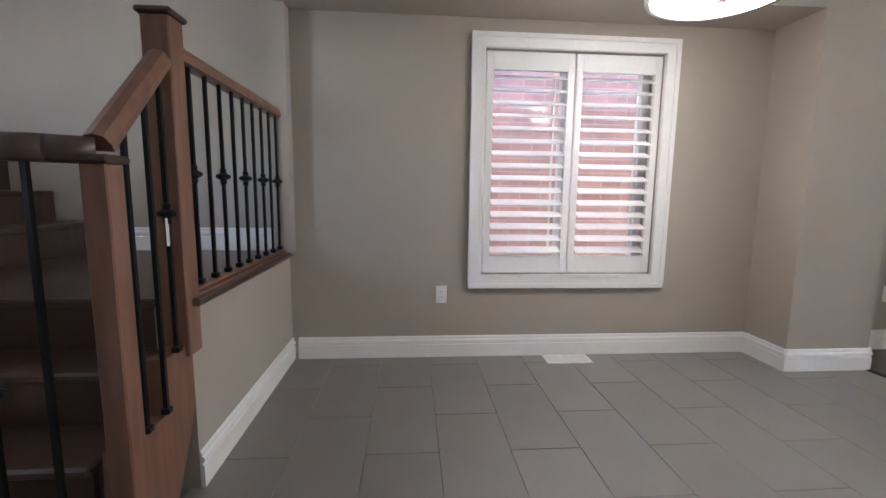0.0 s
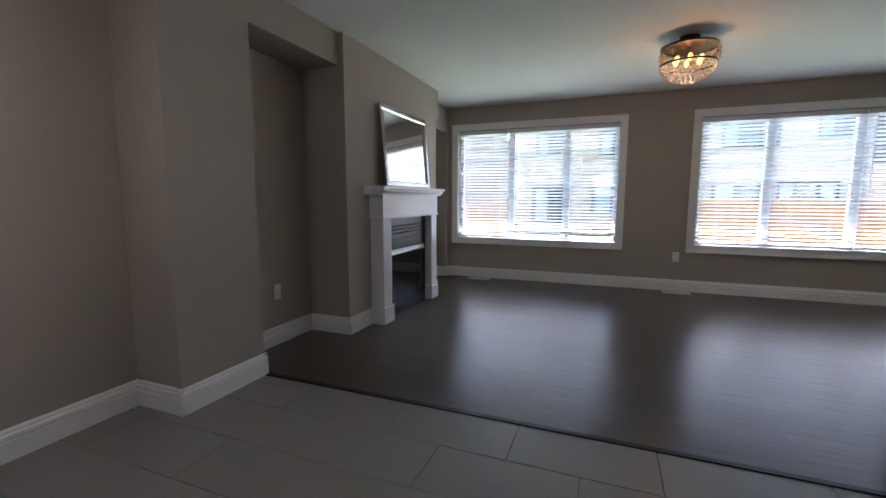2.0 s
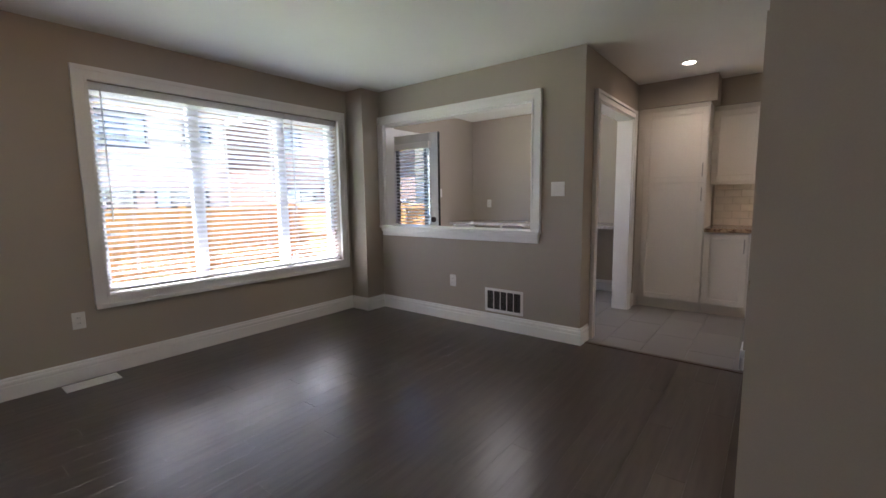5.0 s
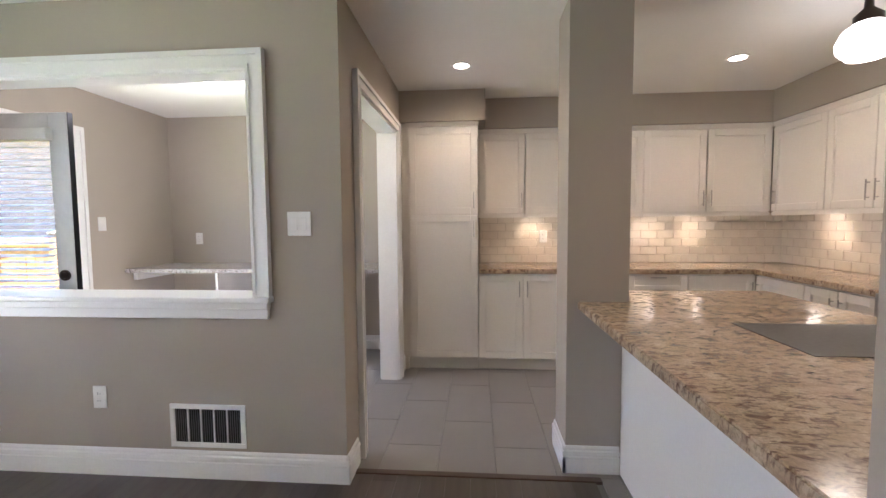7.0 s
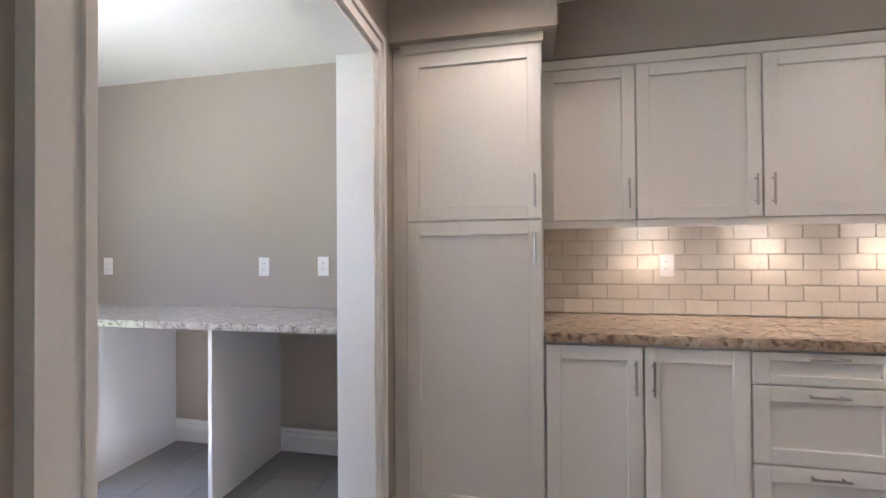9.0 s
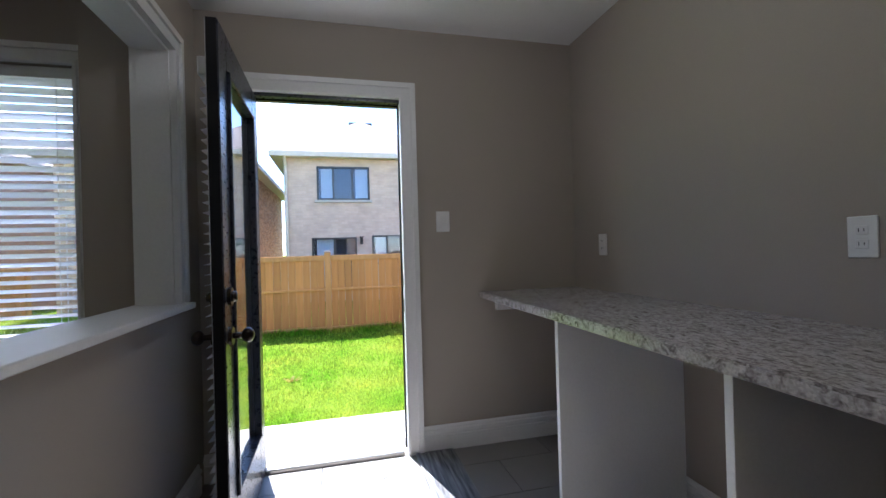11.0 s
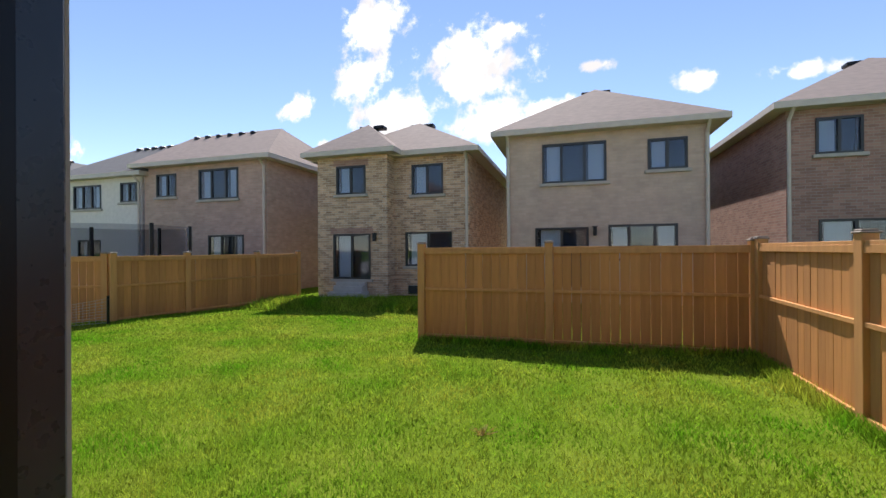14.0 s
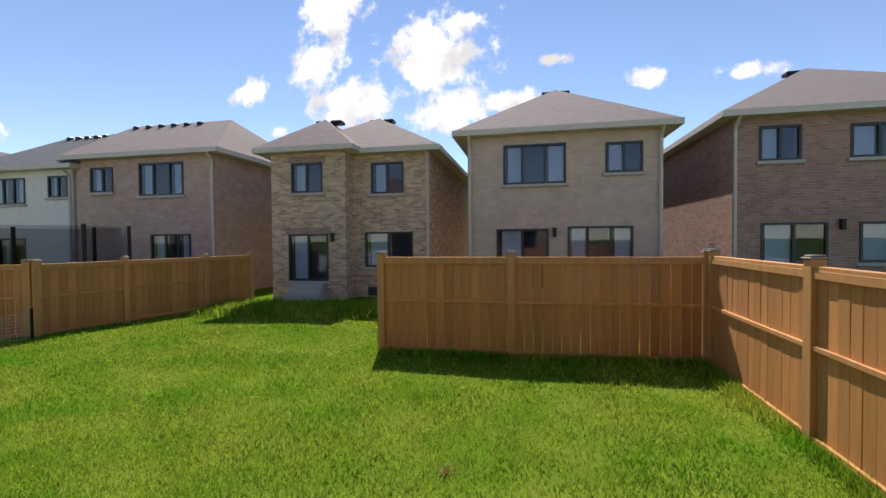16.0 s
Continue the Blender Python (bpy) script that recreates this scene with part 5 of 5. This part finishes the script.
def hip_roof(house, x0, x1, y0, y1, z, rise, material, over=0.38, ridge=None):
    """Hipped roof over a plan rectangle with eaves, fascia and gutter."""
    a, b, c, d = x0 - over, x1 + over, y0 - over, y1 + over
    run = min(b - a, d - c) / 2
    if (b - a) >= (d - c):
        r0, r1 = (a + run, (c + d) / 2), (b - run, (c + d) / 2)
    else:
        r0, r1 = ((a + b) / 2, c + run), ((a + b) / 2, d - run)
    r0, r1 = ridge or (r0, r1)
    bm = bmesh.new()
    e = [bm.verts.new((x, y, z)) for x, y in ((a, c), (b, c), (b, d), (a, d))]
    k = [bm.verts.new((*r0, z + rise)), bm.verts.new((*r1, z + rise))]
    if not ridge and (b - a) >= (d - c):
        for f in ((e[0], e[1], k[1], k[0]), (e[1], e[2], k[1]), (e[2], e[3], k[0], k[1]), (e[3], e[0], k[0])):
            bm.faces.new(f)
    else:
        for f in ((e[0], e[1], k[0]), (e[1], e[2], k[1], k[0]), (e[2], e[3], k[1]), (e[3], e[0], k[0], k[1])):
            bm.faces.new(f)
    bm.faces.new(e[::-1])
    roof = part("roof", bm, material, house)
    part("fascia", boxes(((a - 0.02, c - 0.02, z - 0.16), (a + 0.03, d + 0.02, z)), ((b - 0.03, c - 0.02, z - 0.16), (b + 0.02, d + 0.02, z)), ((a + 0.03, c - 0.02, z - 0.16), (b - 0.03, c + 0.03, z)), ((a + 0.03, d - 0.03, z - 0.16), (b - 0.03, d + 0.02, z)), ((a + 0.03, c + 0.03, z - 0.15), (b - 0.03, d - 0.03, z - 0.13))), EAVE, roof, "cream gutter and soffit")
    for i in range(6 if ridge else 0):
        f = 0.25 + 0.13 * i
        vx, vy = r0[0] + (r1[0] - r0[0]) * f, r0[1] + (r1[1] - r0[1]) * f
        part("roof_vent", boxes(((vx - 0.42, vy - 0.09, z + rise - 0.28), (vx - 0.2, vy + 0.09, z + rise - 0.10)), bevel=0.015), BLACK, roof)
    for i in range(0 if ridge else 2):
        part("roof_vent", boxes(((r0[0] + 0.15, r0[1] - 0.5 + i * 0.55, z + rise - 0.12), (r0[0] + 0.5, r0[1] - 0.1 + i * 0.55, z + rise + 0.005)), bevel=0.02), BLACK, roof)


def shell(house, x0, x1, y0, y1, z1, material, holes=()):
    """Walls of a far house; holes in its -x face."""
    hs = [(min(a, b), max(a, b), c, d) for a, b, c, d in holes]
    # stacked openings: cut storey by storey
    mid = 2.35
    low, high = [h for h in hs if h[2] < mid - 0.5], [h for h in hs if h[2] >= mid - 0.5]
    bm = holed("y", y0, y1, low, x0, x0 + 0.28, G - 0.1, mid)
    b2 = holed("y", y0, y1, high, x0, x0 + 0.28, mid, z1)
    me = bpy.data.meshes.new("tmp")
    b2.to_mesh(me)
    b2.free()
    bm.from_mesh(me)
    bpy.data.meshes.remove(me)
    for q in (((x0 + 0.28, y0, G - 0.1), (x1, y0 + 0.28, z1)), ((x0 + 0.28, y1 - 0.28, G - 0.1), (x1, y1, z1)), ((x1 - 0.28, y0 + 0.28, G - 0.1), (x1, y1 - 0.28, z1))):
        box(bm, *q)
    bmesh.ops.remove_doubles(bm, verts=bm.verts, dist=0.0001)
    return part("wall", bm, material, house)


def downspout(house, x, y, z):
    part("downspout", rods(((x - 0.33, y, z - 0.08), (x - 0.06, y, z - 0.35), 0.045), ((x - 0.06, y, z - 0.35), (x - 0.06, y, G), 0.045), seg=8), EAVE, house, "cream downspout")


def wall_lantern(house, x, y, z):
    part("wall_lantern", boxes(((x - 0.12, y - 0.05, z - 0.12), (x - 0.01, y + 0.05, z + 0.12)), ((x - 0.10, y - 0.07, z + 0.12), (x, y + 0.07, z + 0.15)), bevel=0.008), BLACK, house, "small black wall lantern")


hc = thing("brick_house", (0, 0, 0), "two-storey taupe brick house with hipped brown roof", "house", "houses behind the garden")
x = 18.57
shell(hc, x, 29, -6.93, -1.55, 4.50, BRICK_C, [(-2.605, -4.373, 3.0, 4.146), (-5.432, -6.413, 3.24, 4.09), (-2.395, -3.886, 0.0, 1.71), (-4.41, -6.162, 0.75, 1.76)])
far_window(hc, x, -2.605, -4.373, 3.0, 4.146, [-3.15, -3.78])
far_window(hc, x, -5.432, -6.413, 3.24, 4.09, [-5.92])
far_window(hc, x, -2.395, -3.886, 0.0, 1.71, [-3.14], sill=False)
far_window(hc, x, -4.41, -6.162, 0.75, 1.76, [-4.95, -5.6])
hip_roof(hc, x, 29, -6.93, -1.55, 4.56, 2.0, SHINGLE)
downspout(hc, x, -1.62, 4.5)
downspout(hc, x, -6.86, 4.5)
wall_lantern(hc, x, -4.05, 1.58)

hb = thing("brick_house", (0, 0, 0), "two-storey tan brick house with projecting bay and hipped roof", "house", "houses behind the garden")
shell(hb, 18.3, 19.0, 2.23, 4.78, 4.28, BRICK_B, [(4.064, 2.995, 2.93, 3.87), (4.187, 2.832, 0.15, 1.63)])
shell(hb, 18.9, 28, -0.31, 4.78, 4.28, BRICK_B, [(1.615, 0.536, 2.90, 3.89), (1.849, 0.251, 0.56, 1.68)])
far_window(hb, 18.3, 4.064, 2.995, 2.93, 3.87, [3.53])
far_window(hb, 18.3, 4.187, 2.832, 0.15, 1.63, [3.5], sill=True)
far_window(hb, 18.9, 1.615, 0.536, 2.90, 3.89, [1.08])
far_window(hb, 18.9, 1.849, 0.251, 0.56, 1.68, [1.05])
hip_roof(hb, 18.9, 28, -0.31, 4.78, 4.30, 1.75, SHINGLE)
hip_roof(hb, 18.3, 23, 2.23, 4.78, 4.33, 1.25, SHINGLE)
downspout(hb, 18.9, -0.25, 4.3)
wall_lantern(hb, 18.3, 2.66, 1.5)
part("basement_window", boxes(((18.86, 1.75, -0.36), (18.93, 0.95, -0.08))), FRAMEBLACK, hb)
part("porch_step", boxes(((17.75, 2.9, G - 0.05), (18.3, 4.1, -0.24)), ((17.95, 2.95, -0.24), (18.3, 4.0, -0.06)), ((18.1, 2.95, -0.06), (18.3, 4.0, 0.06)), bevel=0.01), CONCRETE, hb, "pale concrete porch steps")
for y0, y1, z in ((4.064, 2.995, 3.87), (4.187, 2.832, 1.63)):
    part("soldier_course", boxes(((18.285, y1 - 0.1, z + 0.004), (18.32, y0 + 0.1, z + 0.2))), BRICK_D, hb)

hdn = thing("brick_house", (0, 0, 0), "two-storey red-brown brick house with hipped brown roof", "house", "houses behind the garden")
shell(hdn, x, 29, -16.0, -8.62, 4.62, BRICK_D, [(-9.24, -10.2, 3.39, 4.3), (-11.28, -12.6, 3.39, 4.25), (-9.29, -10.81, 0.0, 1.78), (-11.5, -12.9, 0.75, 1.78)])
far_window(hdn, x, -9.24, -10.2, 3.39, 4.3, [-9.72])
far_window(hdn, x, -11.28, -12.6, 3.39, 4.25, [-11.9])
far_window(hdn, x, -9.29, -10.81, 0.0, 1.78, [-10.05], sill=False)
far_window(hdn, x, -11.5, -12.9, 0.75, 1.78, [-12.2])
hip_roof(hdn, x, 29, -16.0, -8.62, 4.68, 2.3, SHINGLE)
downspout(hdn, x, -8.66, 4.62)
wall_lantern(hdn, x, -11.1, 1.7)

ha = thing("brick_house", (0, 0, 0), "two-storey brown brick house with long hipped roof", "house", "houses behind the garden")
shell(ha, 18.5, 29, 7.0, 12.78, 4.48, BRICK_A, [(12.148, 11.158, 3.21, 4.1), (10.053, 8.24, 3.03, 4.17), (9.618, 8.0, 0.35, 1.69)])
far_window(ha, 18.5, 12.148, 11.158, 3.21, 4.1, [11.6])
far_window(ha, 18.5, 10.053, 8.24, 3.03, 4.17, [9.45, 8.8])
far_window(ha, 18.5, 9.618, 8.0, 0.35, 1.69, [9.0, 8.5])
hip_roof(ha, 18.5, 26, 7.0, 12.78, 4.52, 1.74, SHINGLE, ridge=((21.0, 8.27), (21.0, 12.9)))
downspout(ha, 18.5, 7.08, 4.48)

hw = thing("stucco_house", (0, 0, 0), "two-storey cream house with grey-brown roof", "house", "houses behind the garden")
shell(hw, 18.5, 29, 12.95, 17.5, 4.2, STUCCO, [(16.753, 15.147, 2.88, 3.87), (14.067, 13.159, 3.09, 3.88), (16.5, 15.2, 0.4, 1.6)])
far_window(hw, 18.5, 16.753, 15.147, 2.88, 3.87, [16.2, 15.7])
far_window(hw, 18.5, 14.067, 13.159, 3.09, 3.88, [13.6])
far_window(hw, 18.5, 16.5, 15.2, 0.4, 1.6, [15.9])
hip_roof(hw, 18.5, 26, 12.95, 17.5, 4.25, 1.75, SHINGLE_G, ridge=((21.0, 12.6), (21.0, 16.2)))
downspout(hw, 18.5, 13.02, 4.2)
hg = thing("siding_house", (0, 0, 0), "two-storey house with grey siding and dark roof", "house", "houses behind the garden")
shell(hg, 18.5, 29, 19.8, 26, 4.1, STUCCO, [(21.135, 20.262, 2.95, 3.77), (23.5, 21.8, 2.95, 3.77)])
far_window(hg, 18.5, 21.135, 20.262, 2.95, 3.77, [20.7])
far_window(hg, 18.5, 23.5, 21.8, 2.95, 3.77, [22.6])
part("side_cladding", boxes(((18.5, 19.76, G), (29, 19.796, 4.1))), STUCCO_G, hg, "grey siding")
hip_roof(hg, 18.5, 29, 19.8, 26, 4.15, 1.9, SHINGLE_G)
ho = thing("brick_house", (0, 0, 0), "two-storey brown brick house at the row's end", "house", "houses behind the garden")
shell(ho, x, 29, -26.5, -17.6, 4.6, BRICK_A, [(-19, -21, 3.2, 4.2)])
far_window(ho, x, -19, -21, 3.2, 4.2, [-20])
hip_roof(ho, x, 29, -26.5, -17.6, 4.65, 2.3, SHINGLE)

tp = thing("trampoline", (15.2, 9.6, G), "garden trampoline with black safety net and blue pads", "trampoline")
bm = bmesh.new()
for i in range(28):
    a0, a1 = 2 * math.pi * i / 28, 2 * math.pi * (i + 1) / 28
    rod(bm, (1.8 * math.cos(a0), 1.8 * math.sin(a0), 0.8), (1.8 * math.cos(a1), 1.8 * math.sin(a1), 0.8), 0.04, seg=6)
part("rim", bm, BLUEPAD, tp, "blue padded rim")
part("jumping_mat", lathe([(0, 0.79), (1.75, 0.8)], 28), BLACK, tp)
for i in range(6):
    a0 = 2 * math.pi * i / 6 + 0.3
    cx, cy = math.cos(a0), math.sin(a0)
    part("pole", rods(((1.82 * cx, 1.82 * cy, 0), (1.82 * cx, 1.82 * cy, 2.35), 0.055), seg=8), BLACK, tp)
NET = glass("safety net", tint=(0.62, 0.62, 0.65), rough=1.0, gloss=0.0)
part("safety_net", lathe([(1.8, 0.8), (1.8, 2.3)], 28), NET, tp, "see-through black net")

# ---- clouds ----
cm = bpy.data.materials.new("cloud vapour")
cm.use_nodes = True
ct = cm.node_tree
n, link = ct.nodes, ct.links.new
n.remove(n["Principled BSDF"])
co = n.new("ShaderNodeTexCoord")
em, trn, mx = n.new("ShaderNodeEmission"), n.new("ShaderNodeBsdfTransparent"), n.new("ShaderNodeMixShader")
n1 = n.new("ShaderNodeTexNoise")
n1.inputs["Scale"].default_value, n1.inputs["Detail"].default_value, n1.inputs["Roughness"].default_value = 0.035, 9, 0.62
link(co.outputs["Object"], n1.inputs["Vector"])
n3 = n.new("ShaderNodeTexNoise")
n3.inputs["Scale"].default_value, n3.inputs["Detail"].default_value = 0.022, 5
link(co.outputs["Object"], n3.inputs["Vector"])
field = None
#        y, z, width, height on the far sheet
CLOUDS = [(238, 291, 52, 44), (254, 217, 44, 42), (109, 221, 78, 54), (215, 170, 66, 34), (85, 151, 54, 34), (352, 196, 34, 20), (20, 159, 36, 16), (-31, 203, 26, 9), (848, 172, 80, 28), (-127, 176, 26, 12), (-229, 172, 38, 12), (309, 141, 18, 10), (75, 256, 32, 10)]
for cy, cz, sy, sz in CLOUDS:
    mp = n.new("ShaderNodeMapping")
    mp.inputs["Location"].default_value = (0, -cy / sy, -cz / sz)
    mp.inputs["Scale"].default_value = (0, 1 / sy, 1 / sz)
    link(co.outputs["Object"], mp.inputs["Vector"])
    le = n.new("ShaderNodeVectorMath")
    le.operation = "LENGTH"
    link(mp.outputs[0], le.inputs[0])
    sub = n.new("ShaderNodeMath")
    sub.operation = "SUBTRACT"
    sub.inputs[0].default_value = 1.0
    link(le.outputs["Value"], sub.inputs[1])
    if field is None:
        field = sub.outputs[0]
    else:
        mm = n.new("ShaderNodeMath")
        mm.operation = "SMOOTH_MAX"
        mm.inputs[2].default_value = 0.2
        link(field, mm.inputs[0])
        link(sub.outputs[0], mm.inputs[1])
        field = mm.outputs[0]
k = n.new("ShaderNodeMath")
k.operation = "MULTIPLY_ADD"
k.inputs[1].default_value, k.inputs[2].default_value = 2.6, -1.35
link(n1.outputs["Fac"], k.inputs[0])
s = n.new("ShaderNodeMath")
s.operation = "ADD"
link(field, s.inputs[0])
link(k.outputs[0], s.inputs[1])
mr = n.new("ShaderNodeMapRange")
mr.interpolation_type = "SMOOTHSTEP"
mr.inputs["From Min"].default_value, mr.inputs["From Max"].default_value = -0.05, 0.55
link(s.outputs[0], mr.inputs["Value"])
cr = n.new("ShaderNodeMapRange")
cr.inputs["From Min"].default_value, cr.inputs["From Max"].default_value = 0.35, 0.65
cr.inputs["To Min"].default_value, cr.inputs["To Max"].default_value = 0.62, 1.02
link(n3.outputs["Fac"], cr.inputs["Value"])
em.inputs["Color"].default_value = (1.0, 0.99, 0.97, 1)
link(cr.outputs[0], em.inputs["Strength"])
link(mr.outputs[0], mx.inputs[0])
link(trn.outputs[0], mx.inputs[1])
link(em.outputs[0], mx.inputs[2])
link(mx.outputs[0], n["Material Output"].inputs["Surface"])
bm = bmesh.new()
bm.faces.new([bm.verts.new(v) for v in ((500, -1300, 5), (500, 1300, 5), (500, 1300, 600), (500, -1300, 600))])
sheet = built("backdrop_clouds", bm, cm, "scattered white cumulus clouds", "clouds")
sheet.visible_shadow = False

# ---- floor pieces ----
fl = tagged(new("floor"), "floor coverings of the rooms", "floor", kind="structure")


def tiles(name, material, x0, x1, y0, y1, sx, sy, gap, stagger, along_y):
    """Pieces laid in rows, cut at the edges; alike pieces share a mesh."""
    cache = {}

    def lay(a, b, c, d):
        if b - a < 0.02 or d - c < 0.02:
            return
        key = (round(b - a, 3), round(d - c, 3))
        if key not in cache:
            cache[key] = mesh_of(name, boxes(((0, 0, -0.012), (b - a - gap, d - c - gap, 0)), bevel=0.0012 if gap > 0.002 else 0.0004), material)
        part(name, cache[key], None, fl).location = (a + gap / 2, c + gap / 2, 0)

    if along_y:
        for i in range(int((x1 - x0) / sx) + 1):
            a, b = x0 + i * sx, min(x1, x0 + (i + 1) * sx)
            y = y0 - (i * stagger * sy) % sy
            while y < y1:
                lay(a, b, max(y, y0), min(y + sy, y1))
                y += sy
    else:
        for i in range(int((y1 - y0) / sy) + 1):
            a, b = y0 + i * sy, min(y1, y0 + (i + 1) * sy)
            xx = x0 - (i * stagger * sx) % sx
            while xx < x1:
                lay(max(xx, x0), min(xx + sx, x1), a, b)
                xx += sx


tiles("floor_tile", TILE, -4.2, 2.10, -0.15, 3.46, 0.315, 0.63, 0.0028, 0.5, True)
tiles("floor_tile", TILE, -0.2, 6.0, -4.76, -2.60, 0.315, 0.63, 0.0028, 0.5, True)
tiles("floor_tile", TILE, -0.2, 2.10, -2.60, -0.30, 0.315, 0.63, 0.0028, 0.5, True)
tiles("floor_plank", WOODF, 2.135, 6.0, -2.56, 3.46, 0.127, 1.22, 0.0005, 0.37, True)

# ---- backsplash ----
for axis in ("south", "west"):
    bs = tagged(new("backsplash_%s" % axis), "cream glazed subway tile backsplash", "backsplash", kind="structure")
    part("grout", boxes(((-0.196, -4.758, 0.916), (2.70, -4.752, 1.39))) if axis == "south" else boxes(((-0.198, -4.75, 0.916), (-0.192, -3.05, 1.39))), mat("pale grout", (0.50, 0.44, 0.36), rough=0.9), bs)
    full = 0.155
    cache = {}
    lo, hi = (-0.19, 2.70) if axis == "south" else (-4.745, -3.05)
    for r in range(6):
        u = lo - (0.5 * full if r % 2 else 0)
        while u < hi:
            a, b = max(u, lo), min(u + full, hi)
            key = round(b - a, 3)
            if b - a > 0.02:
                if key not in cache:
                    cache[key] = mesh_of("tile", boxes(((0.0015, 0, 0.0015), (key - 0.0015, 0.008, 0.0765)), bevel=0.002), SPLASH)
                o = part("tile", cache[key], None, bs)
                o.matrix_basis = pose(a, -4.752, 0.917 + r * 0.079) if axis == "south" else pose(-0.192, b, 0.917 + r * 0.079, 0, 0, -90)
            u += full
